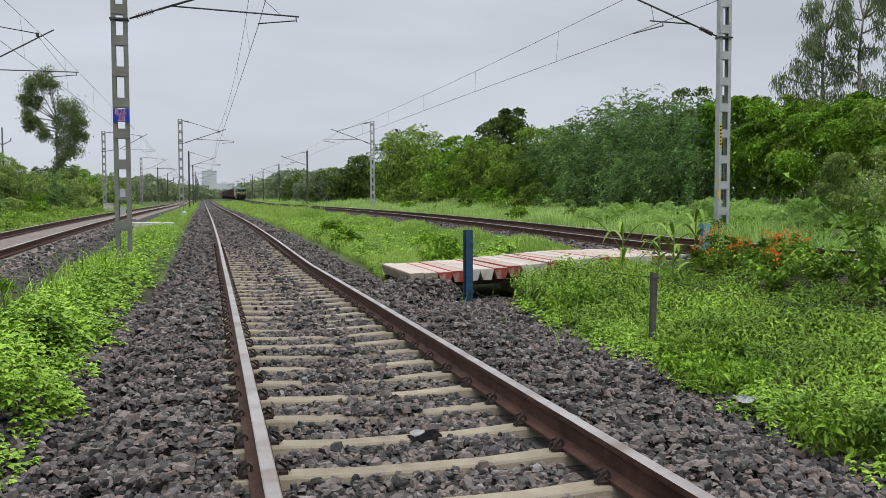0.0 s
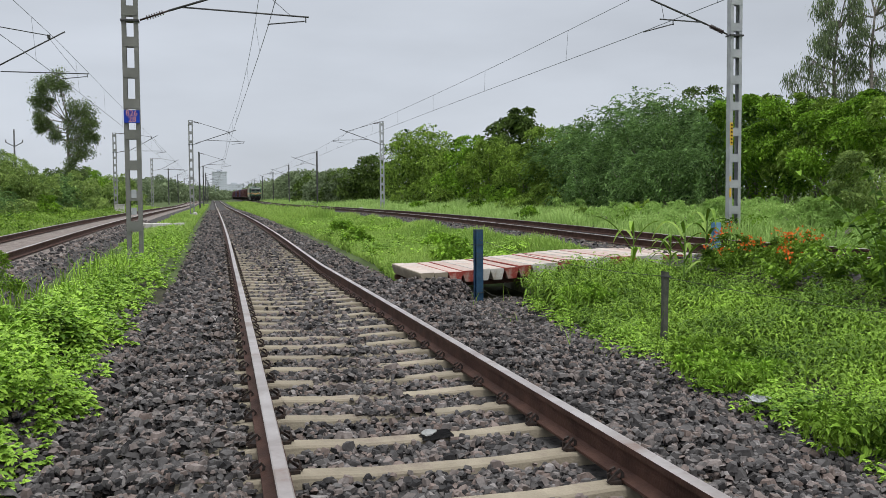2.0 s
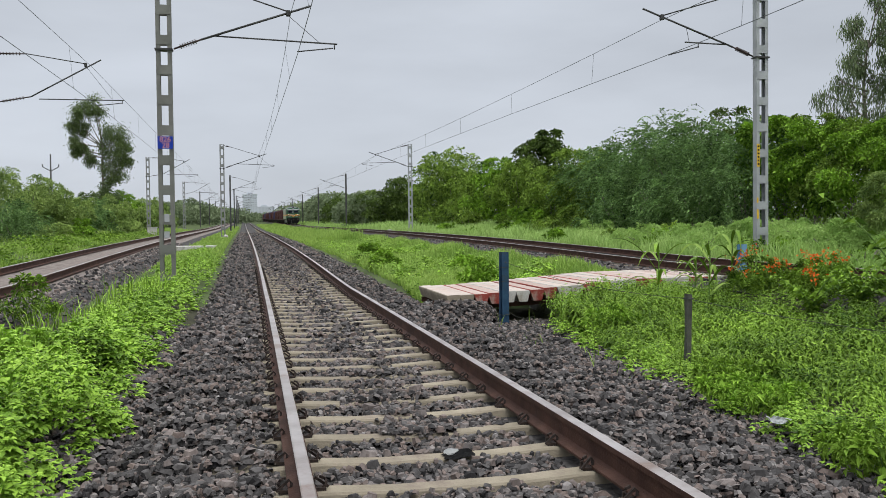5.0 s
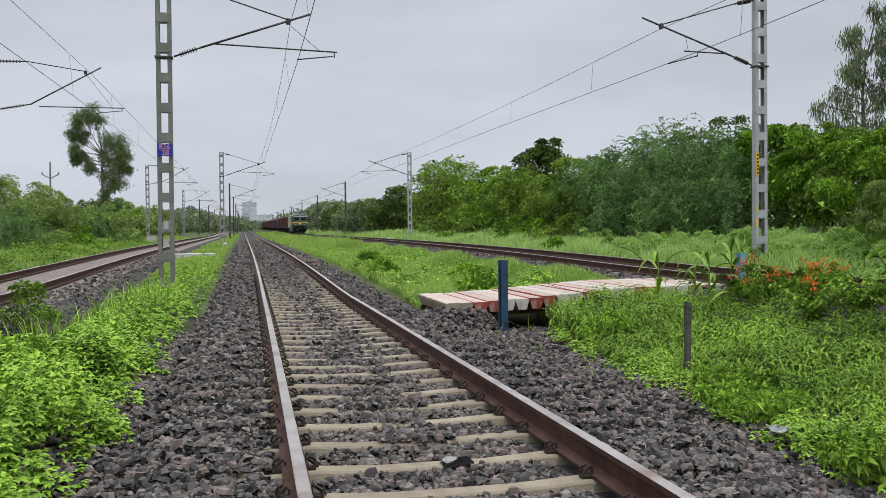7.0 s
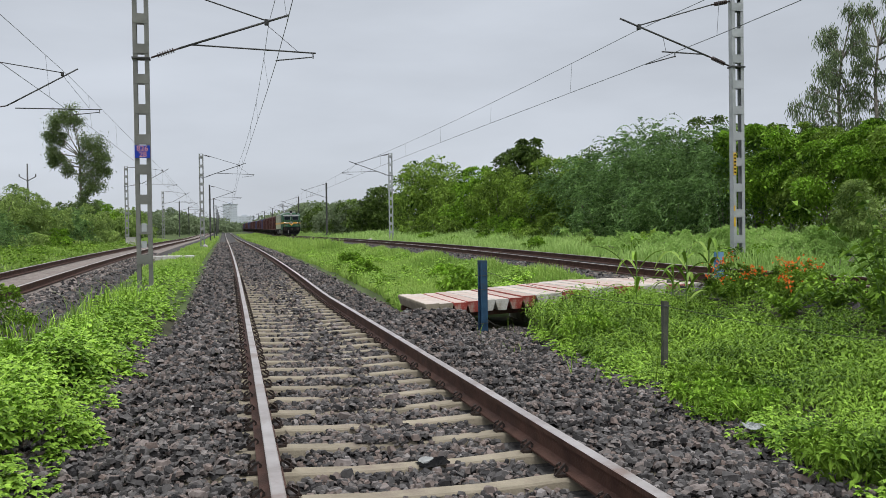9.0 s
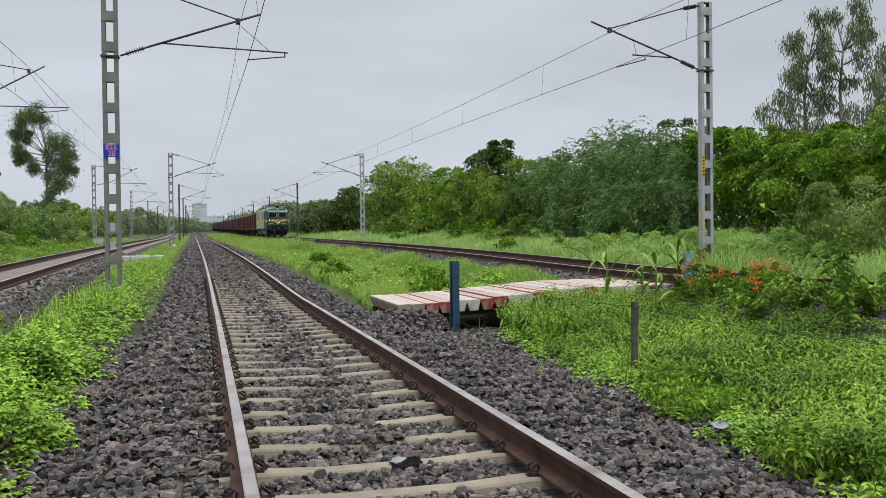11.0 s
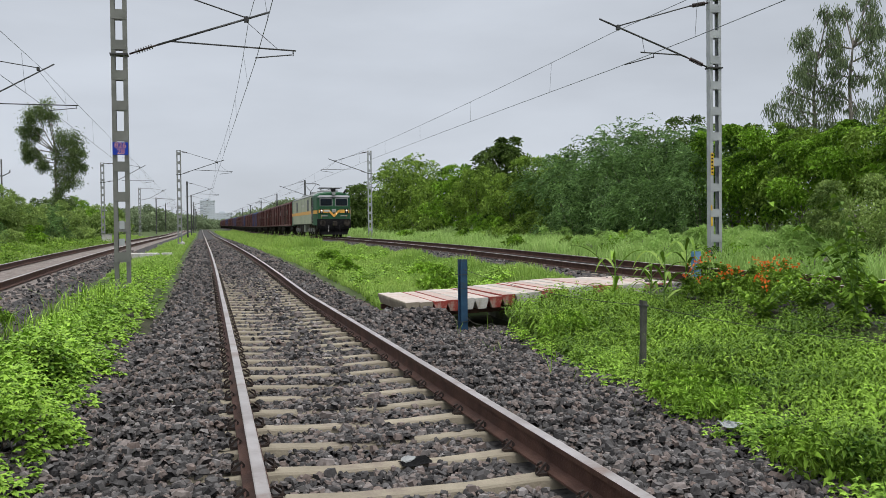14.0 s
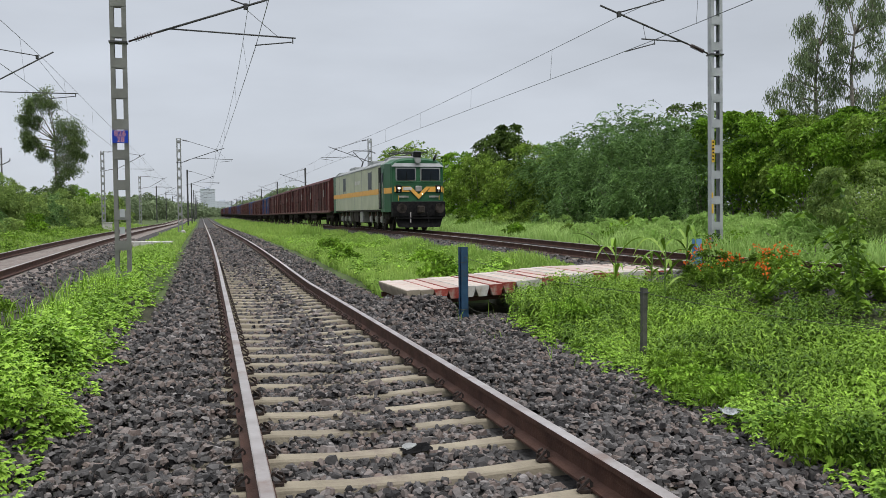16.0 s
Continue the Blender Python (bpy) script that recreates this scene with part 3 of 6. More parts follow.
# ---------------------------------------------------------------- overhead line masts
def overhead_mast(x, y, z, side, style, mat, label, reach=0.0, push=False, height=7.25, lift=0.0):
    """side: which way the bracket reaches. Origin at rail height under the mast."""
    ob = thing("overhead_line_mast", label, "overhead line mast", "masts along the railway", pose(x, y, z))
    if style == "lattice":
        for s in (-1, 1):
            ch = [(0.045, -0.09), (0.045, 0.09), (-0.045, 0.09), (-0.045, 0.078), (0.033, 0.078), (0.033, -0.078), (-0.045, -0.078), (-0.045, -0.09)]
            up = part("upright", prism([(s * a, b) for a, b in ch], -0.7, height), mat, ob)
            up.location = (s * 0.13, 0, 0)
        zz = -0.1
        while zz < height - 0.1:
            for yy in (-0.097, 0.09):
                part("batten", block(-0.168, 0.168, yy, yy + 0.008, zz, zz + 0.22), mat, ob)
            zz += 0.70
        part("cap_plate", block(-0.18, 0.18, -0.10, 0.10, height, height + 0.015), mat, ob)
    else:
        part("upright", prism([(-0.1, -0.112), (0.1, -0.112), (0.1, -0.1), (0.012, -0.1), (0.012, 0.1), (0.1, 0.1), (0.1, 0.112), (-0.1, 0.112), (-0.1, 0.1), (-0.012, 0.1), (-0.012, -0.1), (-0.1, -0.1)], -0.7, height + 0.1), mat, ob)
    part("footing", block(-0.32, 0.32, -0.32, 0.32, -0.9, -0.28, 0.03), M_CONC, ob, "grey concrete footing in the grass")
    s = side
    P = lambda a, zz: (s * (a + reach if a > 0.3 else a), 0, zz)
    e = lift * 0.3                      # a lifted bracket stands steeper and shorter
    part("pivot", box(bmesh.new(), -0.2, 0.2, -0.13, 0.13, 5.37, 5.41), M_POLE, ob)
    part("insulator", ribbed(P(0.22, 5.42), P(0.85, 5.66)), M_INSUL, ob, "dark ribbed insulator")
    part("bracket_tube", bar(P(0.85, 5.66), P(3.42 - e, 6.56 + lift), 0.026), M_POLE, ob)
    part("stay_tube", bar(P(0.75, 7.05 + 0.3 * lift), P(2.88 - e, 6.40 + lift), 0.017), M_POLE, ob)
    part("insulator", ribbed(P(0.15, 7.18), P(0.75, 7.05 + 0.3 * lift)), M_INSUL, ob, "dark ribbed insulator")
    part("clamp", block(s * (2.88 - e + reach) - 0.05, s * (2.88 - e + reach) + 0.05, -0.05, 0.05, 6.29 + lift, 6.43 + lift, 0.01), M_POLE, ob)
    if not push:
        part("registration_tube", bar(P(1.12, 5.755 - 0.35 * lift), P(4.05, 5.66 - 0.15 * lift), 0.019), M_POLE, ob)
        part("dropper", bar(P(2.90 - e, 6.29 + lift), P(3.62, 5.68 - 0.1 * lift), 0.007, 5), M_POLE, ob)
        part("drop_bracket", bar(P(3.98, 5.66 - 0.15 * lift), P(3.98, 5.53 - 0.15 * lift), 0.014), M_POLE, ob)
        part("steady_arm", bar(P(3.95, 5.56 - 0.15 * lift), P(3.08, 5.45 - 0.15 * lift), 0.015), M_POLE, ob)
    else:
        part("registration_tube", bar(P(0.98, 5.71), P(2.22, 5.735), 0.019), M_POLE, ob)
        part("dropper", bar(P(2.18, 6.12), P(2.1, 5.735), 0.007, 5), M_POLE, ob)
        part("drop_bracket", bar(P(1.84, 5.73), P(1.84, 5.60), 0.014), M_POLE, ob)
        part("steady_arm", bar(P(1.82, 5.63), P(2.70, 5.38), 0.015), M_POLE, ob)
    return ob


def prism(outline, z0, z1):
    bm = bmesh.new()
    a = [bm.verts.new((x, y, z0)) for x, y in outline]
    b = [bm.verts.new((x, y, z1)) for x, y in outline]
    for i in range(len(a)):
        j = (i + 1) % len(a)
        bm.faces.new((a[i], a[j], b[j], b[i]))
    bm.faces.new(a[::-1]); bm.faces.new(b)
    bmesh.ops.recalc_face_normals(bm, faces=bm.faces)
    return bm


def ribbed(p, q):
    bm = rod(bmesh.new(), p, q, 0.022)
    p, q = Vector(p), Vector(q)
    for i in range(7):
        c = p.lerp(q, 0.25 + 0.09 * i)
        d = (q - p).normalized() * 0.012
        rod(bm, c - d, c + d, 0.058, 8)
    return bm


def lettering(body, size, mat, parent, m, label=""):
    cu = bpy.data.curves.new("lettering", "FONT")
    cu.body, cu.size, cu.align_x, cu.align_y, cu.extrude = body, size, "CENTER", "CENTER", 0.001
    cu.materials.append(mat)
    ob = new("lettering", cu)
    ob.parent = parent
    ob.matrix_basis = m
    return tagged(ob, label) if label else ob


SPAN_W = [21.4, 70.0, 117.0, 165.0, 214.0, 263.0, 312.0, 361.0, 420.0]
SPAN_E = [21.2, 70.9, 117.0, 164.0, 212.0, 262.0, 311.0, 360.0, 420.0]
SPAN_F = [-19.0, 34.0, 87.0, 138.0, 188.0, 238.0, 290.0, 345.0, 410.0]
for i, y in enumerate(SPAN_W):
    m = overhead_mast((-3.05 if i == 0 else -2.92 if i == 1 else -3.0) + float(sx(y)), y, float(zt(y)) + (0.02 if i == 0 else -0.02), 1, "lattice" if i < 2 else "beam", M_GALV_OLD if i < 1 else M_GALV if i < 2 else M_POLE,
                      "dull grey lattice overhead mast with a blue number plate" if i == 0 else "grey lattice overhead mast beside the near track" if i == 1 else "dark steel overhead mast beside the near track")
    if i == 0:
        pl = part("number_plate", block(-0.172, 0.172, -0.125, -0.112, 3.07, 3.36, 0.004), M_PLATE, m, "blue enamel number plate with faded red figures")
        lettering("826", 0.175, M_LETTER, pl, pose(0, -0.128, 3.285, 90))
        lettering("28", 0.175, M_LETTER, pl, pose(0.01, -0.128, 3.145, 90))
        part("notice_sheet", block(-0.06, 0.06, -0.108, -0.100, 0.98, 1.14), M_GALV_LIGHT, m, "small pale sheet on a batten")
        part("notice_sheet", block(-0.05, 0.06, -0.108, -0.100, 1.36, 1.55), M_GALV_LIGHT, m, "small pale sheet on a batten")
for i, y in enumerate(SPAN_E):
    m = overhead_mast(float(x2(y)) + (3.18 if i == 0 else 3.08), y, float(zt(y)) + Z2 - (0.10 if i == 0 else 0.14), -1, "lattice" if i < 2 else "beam", M_GALV_LIGHT if i < 2 else M_POLE,
                      "pale grey lattice overhead mast beside the goods track" if i < 2 else "dark steel overhead mast beside the goods track", push=i % 2 == 0)
    if i == 0:
        yb = part("number_strip", block(-0.172, -0.088, -0.106, -0.0985, 2.45, 3.06), M_YELLOW, m, "yellow strip with worn dark marks")
        for k in range(6):
            part("mark_bar", block(-0.155, -0.105, -0.111, -0.1065, 2.50 + 0.095 * k, 2.545 + 0.095 * k), M_BLACK, yb)
        part("paint_patch", block(-0.178, -0.12, -0.106, -0.0985, 1.05, 1.30), M_YELLOW, m, "yellow paint patch")
        part("paint_patch", block(-0.178, -0.13, -0.106, -0.0985, 1.48, 1.62), M_YELLOW, m, "yellow paint patch")
for i, y in enumerate(SPAN_F[1:]):
    overhead_mast(X3 - 3.65 + float(sx(y)), y, float(zt(y)) + Z3, 1, "lattice" if i < 3 else "beam", M_GALV if i < 3 else M_POLE,
                  "grey lattice overhead mast beside the west track", reach=0.6, lift=0.5)


def catenary(key, spans, label):
    """Contact wire, sagging messenger wire and droppers over one track."""
    centre, up = TRACKS[key]
    ob = thing("overhead_line", label, "overhead wire", kind="structure")
    con, mes = [], []
    drops = []
    ends = [spans[0] - 50] + list(spans) if spans[0] > 0 else list(spans)
    for i, (a, b) in enumerate(zip(ends, ends[1:])):
        for k in range(12):
            t = k / 12
            y = a + (b - a) * t
            st = 0.05 * (1 - 2 * t) * (1 if i % 2 else -1)
            x, z0 = float(centre(y)) + st, float(zt(y)) + up
            zc = z0 + (5.12 if key == "goods" else 5.38 if key == "west" else 5.45)
            con.append((x, y, zc))
            zm = z0 + (6.12 if key == "goods" else 6.80 if key == "west" else 6.36) - 0.26 * 4 * t * (1 - t)
            xm = float(centre(y)) - 0.13 * (1 if key != "goods" else -1) + st * 0.3
            xm = x + (xm - x) * (1 - 4 * t * (1 - t))
            mes.append((xm, y, zm))
            if k in (1, 3, 5, 7, 9, 11):
                drops.append(((xm, y, zm), (x, y, zc)))
    for name, pts, r in (("contact_wire", con, 0.0085), ("messenger_wire", mes, 0.0075)):
        bm = bmesh.new()
        for p, q in zip(pts, pts[1:]):
            rod(bm, p, q, r, 4)
        part(name, bm, M_WIRE, ob)
    for p, q in drops[:60]:
        part("dropper_wire", bar(p, q, 0.005, 4), M_WIRE, ob)


catenary("near", SPAN_W, "grey overhead wires hung above the near track")
catenary("goods", SPAN_E, "grey overhead wires hung above the goods track")
catenary("west", SPAN_F, "grey overhead wires hung above the west track")


# ---------------------------------------------------------------- the goods train
def wheelset_mesh(r=0.5):
    bm = bmesh.new()
    rod(bm, (-0.95, 0, 0), (0.95, 0, 0), 0.07, 8)
    for s in (-1, 1):
        rod(bm, (s * 0.80, 0, 0), (s * 0.835, 0, 0), r + 0.028, 20)
        rod(bm, (s * 0.835, 0, 0), (s * 0.94, 0, 0), r, 20)
        rod(bm, (s * 0.94, 0, 0), (s * 0.975, 0, 0), r * 0.4, 10)
    return bm


def loft(bm, rings, mat=0, caps=True):
    rows = [[bm.verts.new(p) for p in ring] for ring in rings]
    k = len(rows[0])
    for a, b in zip(rows, rows[1:]):
        for i in range(k):
            bm.faces.new((a[i], a[(i + 1) % k], b[(i + 1) % k], b[i])).material_index = mat
    if caps:
        bm.faces.new(rows[0]).material_index = mat
        bm.faces.new(rows[-1][::-1]).material_index = mat
    bmesh.ops.recalc_face_normals(bm, faces=bm.faces)
    return bm


LOCO_L = 20.4
SPINNING = []


def bogie(parent, y0, axles, pitch, r, wheel_label=""):
    bg = new("bogie")
    bg.parent = parent
    bg.location = (0, y0, 0)
    bm = bmesh.new()
    half = pitch * (axles - 1) / 2 + 0.75
    for s in (-1, 1):
        x = s * 1.13
        box(bm, x - 0.07, x + 0.07, -half, half, 0.62, 0.90, 0.03)
        for k in range(axles):
            yy = (k - (axles - 1) / 2) * pitch
            box(bm, x - 0.12, x + 0.12, yy - 0.20, yy + 0.20, 0.36, 0.66, 0.03)
            for o in (-0.36, 0.36):
                rod(bm, (x, yy + o, 0.45), (x, yy + o, 0.78), 0.09, 8)
    box(bm, -1.1, 1.1, -0.25, 0.25, 0.60, 0.92, 0.02)
    part("bogie_frame", bm, M_RUNNING, bg)
    for k in range(axles):
        ws = part("wheelset", wheelset_mesh(r), M_RUNNING, bg)
        ws.location = (0, (k - (axles - 1) / 2) * pitch, r)
        SPINNING.append((ws, r))
    return bg


def locomotive():
    """Nose towards -y, origin on the rails under the nose."""
    lo = thing("locomotive", "cream and dark green electric goods locomotive with an orange stripe", "locomotive")
    W, z0, z1 = 1.50, 1.12, 3.42

    def section(y, w, zb, zs, zr, wr):
        return [(-w, y, zb), (-w, y, zs), (-wr, y, zr), (-wr * 0.5, y, zr + 0.07), (wr * 0.5, y, zr + 0.07), (wr, y, zr), (w, y, zs), (w, y, zb)]
    # long body
    part("body", loft(bmesh.new(), [section(2.55, W, z0, z1, 3.66, 1.15), section(17.9, W, z0, z1, 3.66, 1.15)]), M_CREAM, lo, "cream-grey ribbed body sides")
    rf = [(-1.515, 3.40), (-1.165, 3.675), (-0.58, 3.75), (0.58, 3.75), (1.165, 3.675), (1.515, 3.40)]
    part("roof", loft(bmesh.new(), [[(x, 2.6, z) for x, z in rf], [(x, 17.85, z) for x, z in rf]]), M_ROOF, lo, "sooty grey roof")
    part("underfloor_gear", block(-1.05, 1.05, 2.6, 17.8, 0.55, 1.08, 0.04), M_RUNNING, lo)
    # cabs at both ends
    for end in (0, 1):
        Y = (lambda y: y) if not end else (lambda y: LOCO_L - y)
        cab = part("cab", loft(bmesh.new(), [section(Y(2.55), W + 0.003, 0.98, z1, 3.66, 1.15), section(Y(1.55), W + 0.003, 0.98, z1, 3.66, 1.15), section(Y(0.75), 1.38, 0.98, 3.40, 3.62, 1.02),
                                             section(Y(0.62), 1.33, 0.98, 3.28, 3.52, 0.98)]), M_GREEN, lo, "dark green driving cab")
        # raked upper front and the lower apron
        part("cab_front", loft(bmesh.new(), [[(-1.335, Y(0.63), 0.98), (1.335, Y(0.63), 0.98), (1.335, Y(0.63), 3.26), (-1.335, Y(0.63), 3.26)],
                                             [(-1.30, Y(0.40), 0.98), (1.30, Y(0.40), 0.98), (1.26, Y(0.54), 3.23), (-1.26, Y(0.54), 3.23)]]), M_GREEN, cab)
        part("cab_roof", loft(bmesh.new(), [[(-1.33, Y(0.44), 3.25), (1.33, Y(0.44), 3.25), (0.92, Y(0.86), 3.66), (-0.92, Y(0.86), 3.66)],
                                            [(-1.51, Y(2.0), 3.44), (1.51, Y(2.0), 3.44), (1.16, Y(2.0), 3.75), (-1.16, Y(2.0), 3.75)]]), M_ROOF, cab, "sooty grey cab roof")
        if end:
            continue
        fy = 0.455
        for s in (-1, 1):
            x0, x1 = (0.10, 1.16) if s > 0 else (-1.16, -0.10)
            fr = part("windscreen_frame", block(x0, x1, fy + 0.02, fy + 0.10, 2.52, 3.20, 0.04), M_ROOF, cab, "pale grey windscreen surround")
            fr.matrix_basis = pose(0, -0.01, 0)
            gl = part("windscreen", block(x0 + 0.07, x1 - 0.07, fy - 0.005, fy + 0.01, 2.58, 3.14, 0.02), M_WINDOW, fr, "dark windscreen")
            part("wiper", bar(((x0 + x1) / 2, fy - 0.02, 2.54), ((x0 + x1) / 2 + 0.04, fy - 0.03, 3.0), 0.012, 5), M_BLACK, fr)
            # lamp housings
            hz = part("lamp_housing", block(s * 1.02 - 0.16, s * 1.02 + 0.16, fy - 0.10, fy + 0.05, 1.94, 2.32, 0.05), M_BLACK, cab)
            bm = rod(bmesh.new(), (s * 1.02, fy - 0.125, 2.17), (s * 1.02, fy - 0.09, 2.17), 0.06, 16)
            part("headlamp", bm, M_LAMP, hz, "lit round headlamp")
            part("marker_lamp", rod(bmesh.new(), (s * 1.02, fy - 0.12, 2.02), (s * 1.02, fy - 0.09, 2.02), 0.04, 10), M_SILVER, hz)
            # stripe on the nose and chevron
            part("stripe", loft(bmesh.new(), [[(s * 0.45, fy - 0.065, 1.98), (s * 1.24, fy - 0.065, 1.98), (s * 1.24, fy - 0.065, 2.24), (s * 0.62, fy - 0.065, 2.24)],
                                              [(s * 0.45, fy + 0.03, 1.98), (s * 1.24, fy + 0.03, 1.98), (s * 1.24, fy + 0.03, 2.24), (s * 0.62, fy + 0.03, 2.24)]]), M_ORANGE, cab, "orange stripe")
            part("chevron", loft(bmesh.new(), [[(0, fy - 0.075, 1.62), (s * 0.62, fy - 0.068, 2.24), (s * 0.40, fy - 0.068, 2.24), (0, fy - 0.075, 1.86)],
                                               [(0, fy + 0.03, 1.62), (s * 0.62, fy + 0.03, 2.24), (s * 0.40, fy + 0.03, 2.24), (0, fy + 0.03, 1.86)]]), M_ORANGE, cab, "orange chevron arm")
            bf = part("buffer", rod(rod(bmesh.new(), (s * 0.98, -0.02, 1.16), (s * 0.98, 0.55, 1.16), 0.11, 12), (s * 0.98, -0.08, 1.16), (s * 0.98, -0.02, 1.16), 0.25, 20), M_RUNNING, lo, "dark round buffer")
            part("handrail", bar((s * 1.05, fy - 0.10, 1.55), (s * 1.05, fy - 0.10, 1.80), 0.015, 5), M_YELLOW, cab)
            bars = part("number_bar", block(s * 0.78 - 0.25, s * 0.78 + 0.25, fy - 0.075, fy - 0.05, 1.70, 1.79), M_SILVER, cab, "pale painted bar")
            rings = [[(s * (w - 0.02), yy, 1.92), (s * (w + 0.015), yy, 1.92), (s * (w + 0.015), yy, 2.20), (s * (w - 0.02), yy, 2.20)] for w, yy in ((1.503, 1.70), (1.503, 1.55), (1.385, 0.75), (1.335, 0.62))]
            part("cab_stripe", loft(bmesh.new(), rings), M_ORANGE, cab, "orange stripe round the cab side")
            # cab side: door, window, rail
            d = part("cab_door", block(s * 1.495 - 0.02, s * 1.495 + 0.03, 1.72, 2.32, 1.12, 3.20, 0.01), M_GREEN, cab, "dark green cab door")
            # flat black panel painted in for the shade of the door recess
            part("recess_shade_panel", block(s * 1.53 - 0.008, s * 1.53 + 0.012, 2.36, 2.95, 1.15, 3.30), M_BLACK, cab)
            part("cab_side_window", block(s * 1.535 - 0.01, s * 1.535 + 0.012, 1.85, 2.2, 2.4, 3.0, 0.01), M_WINDOW, cab)
            for yy in (1.66, 2.40):
                part("handrail", bar((s * 1.58, yy, 1.2), (s * 1.58, yy, 2.5), 0.018, 5), M_SILVER, cab)
        part("emblem_plate", block(-0.17, 0.17, fy - 0.10, fy, 2.00, 2.28, 0.03), M_SILVER, cab, "pale round-cornered plate")
        part("name_plate", block(-0.82, -0.36, fy - 0.085, fy, 2.06, 2.22, 0.01), M_PAINT_WHITE, cab, "white plate")
        part("nose_lamp", rod(bmesh.new(), (0.18, fy - 0.10, 1.88), (0.18, fy - 0.05, 1.88), 0.028, 10), M_LAMP, cab)
        part("window_rail", bar((-1.2, fy - 0.04, 2.48), (1.2, fy - 0.04, 2.48), 0.02, 6), M_GREEN, cab)
        # nose lower part
        part("buffer_beam", block(-1.37, 1.37, 0.33, 0.72, 0.72, 1.50, 0.03), M_BLACK, lo)
        part("pilot", loft(bmesh.new(), [[(-1.25, 0.40, 0.72), (1.25, 0.40, 0.72), (1.25, 0.62, 0.72), (-1.25, 0.62, 0.72)], [(-1.05, 0.22, 0.20), (1.05, 0.22, 0.20), (1.05, 0.40, 0.20), (-1.05, 0.40, 0.20)]]), M_BLACK, lo, "black cattle guard")
        part("coupler", box(rod(bmesh.new(), (0, 0.0, 1.0), (0, 0.5, 1.0), 0.09, 8), -0.17, 0.17, -0.18, 0.12, 0.90, 1.28, 0.05), M_RUNNING, lo, "centre buffer coupler")
        for x in (-0.45, 0.4):
            part("brake_hose", bar((x, 0.30, 0.95), (x * 1.1, 0.12, 0.45), 0.03, 6), M_SILVER if x < 0 else M_BLACK, lo)
        part("tool_step", block(-1.2, 1.2, 0.16, 0.34, 0.62, 0.70), M_BLACK, lo)
        part("roof_headlamp", box(rod(bmesh.new(), (0, 0.42, 3.56), (0, 0.75, 3.56), 0.15, 12), -0.16, 0.16, 0.55, 0.95, 3.6, 4.05, 0.02), M_ROOF, lo, "grey roof lamp housing")
        part("roof_lamp_cowl", block(-0.17, 0.17, 0.5, 0.85, 3.72, 4.0, 0.02), M_BLACK, lo)
        part("horn", bar((0.85, 0.55, 3.62), (1.05, 0.9, 3.85), 0.07, 8), M_BLACK, lo)
    # side stripe, grilles, windows
    for s in (-1, 1):
        part("side_stripe", block(s * W - 0.012, s * W + 0.012, 1.62, 18.8, 1.92, 2.20), M_ORANGE, lo, "orange stripe along the body")
        for yy in (5.0, 13.6):
            w = part("body_window", block(s * 1.508 - 0.008, s * 1.508 + 0.012, yy, yy + 0.95, 2.25 if yy < 6 else 2.35, 3.18), M_WINDOW, lo)
            for e, f in ((-0.06, 0.0), (0.95, 1.01)):
                part("window_surround", block(s * 1.512 - 0.01, s * 1.512 + 0.018, yy + e, yy + f, 2.2, 3.22), M_ROOF, w)
        for yy in (8.0, 10.4, 16.2):
            part("body_seam", block(s * 1.502 - 0.004, s * 1.502 + 0.008, yy, yy + 0.05, 1.15, 3.38), M_ROOF, lo)
        part("number_panel", block(s * 1.502 - 0.004, s * 1.502 + 0.010, 8.6, 10.2, 2.62, 2.84), M_PAINT_WHITE, lo, "pale painted panel")
        part("gutter", block(s * 1.50 - 0.03, s * 1.50 + 0.03, 2.5, 17.9, 3.40, 3.46), M_ROOF, lo)
        part("side_skirt", block(s * 1.46 - 0.03, s * 1.46 + 0.03, 2.5, 17.9, 1.02, 1.14), M_RUNNING, lo)
        for yy, w in ((8.2, 0.9), (9.6, 1.5), (11.4, 0.8)):
            part("battery_box", block(s * 1.15 - 0.28, s * 1.15 + 0.28, yy, yy + w, 0.40, 1.05, 0.03), M_RUNNING if yy > 9 else M_SILVER, lo)
        for yy in (3.3, 4.7, 6.3, 13.4, 14.9, 16.4):
            part("axle_box", block(s * 1.18 - 0.14, s * 1.18 + 0.14, yy, yy + 0.34, 0.42, 0.76, 0.04), M_SILVER, lo, "dusty metal axle box")
            part("spring", ribbed((s * 1.22, yy + 0.62, 0.50), (s * 1.22, yy + 0.62, 0.98)), M_RUSTY_EDGE, lo, "dusty coil spring")
            part("sand_pipe", bar((s * 1.30, yy - 0.2, 1.0), (s * 1.24, yy - 0.05, 0.25), 0.025, 5), M_SILVER, lo)
    part("transformer", block(-0.95, 0.95, 8.4, 12.2, 0.35, 1.08, 0.05), M_RUNNING, lo)
    # roof gear
    for y0, y1, h in ((3.0, 5.2, 0.22), (8.4, 9.6, 0.3), (14.5, 16.5, 0.25)):
        part("roof_hatch", block(-0.75, 0.75, y0, y1, 3.72, 3.72 + h, 0.04), M_ROOF, lo)
    for yy in (3.2, 4.6, 7.6, 10.2, 15.8):
        part("roof_insulator", ribbed((0.35, yy, 3.72), (0.35, yy, 4.12)), M_INSUL, lo)
    part("roof_busbar", bar((0.35, 3.2, 4.12), (0.35, 15.8, 4.12), 0.025, 6), M_POLE, lo)
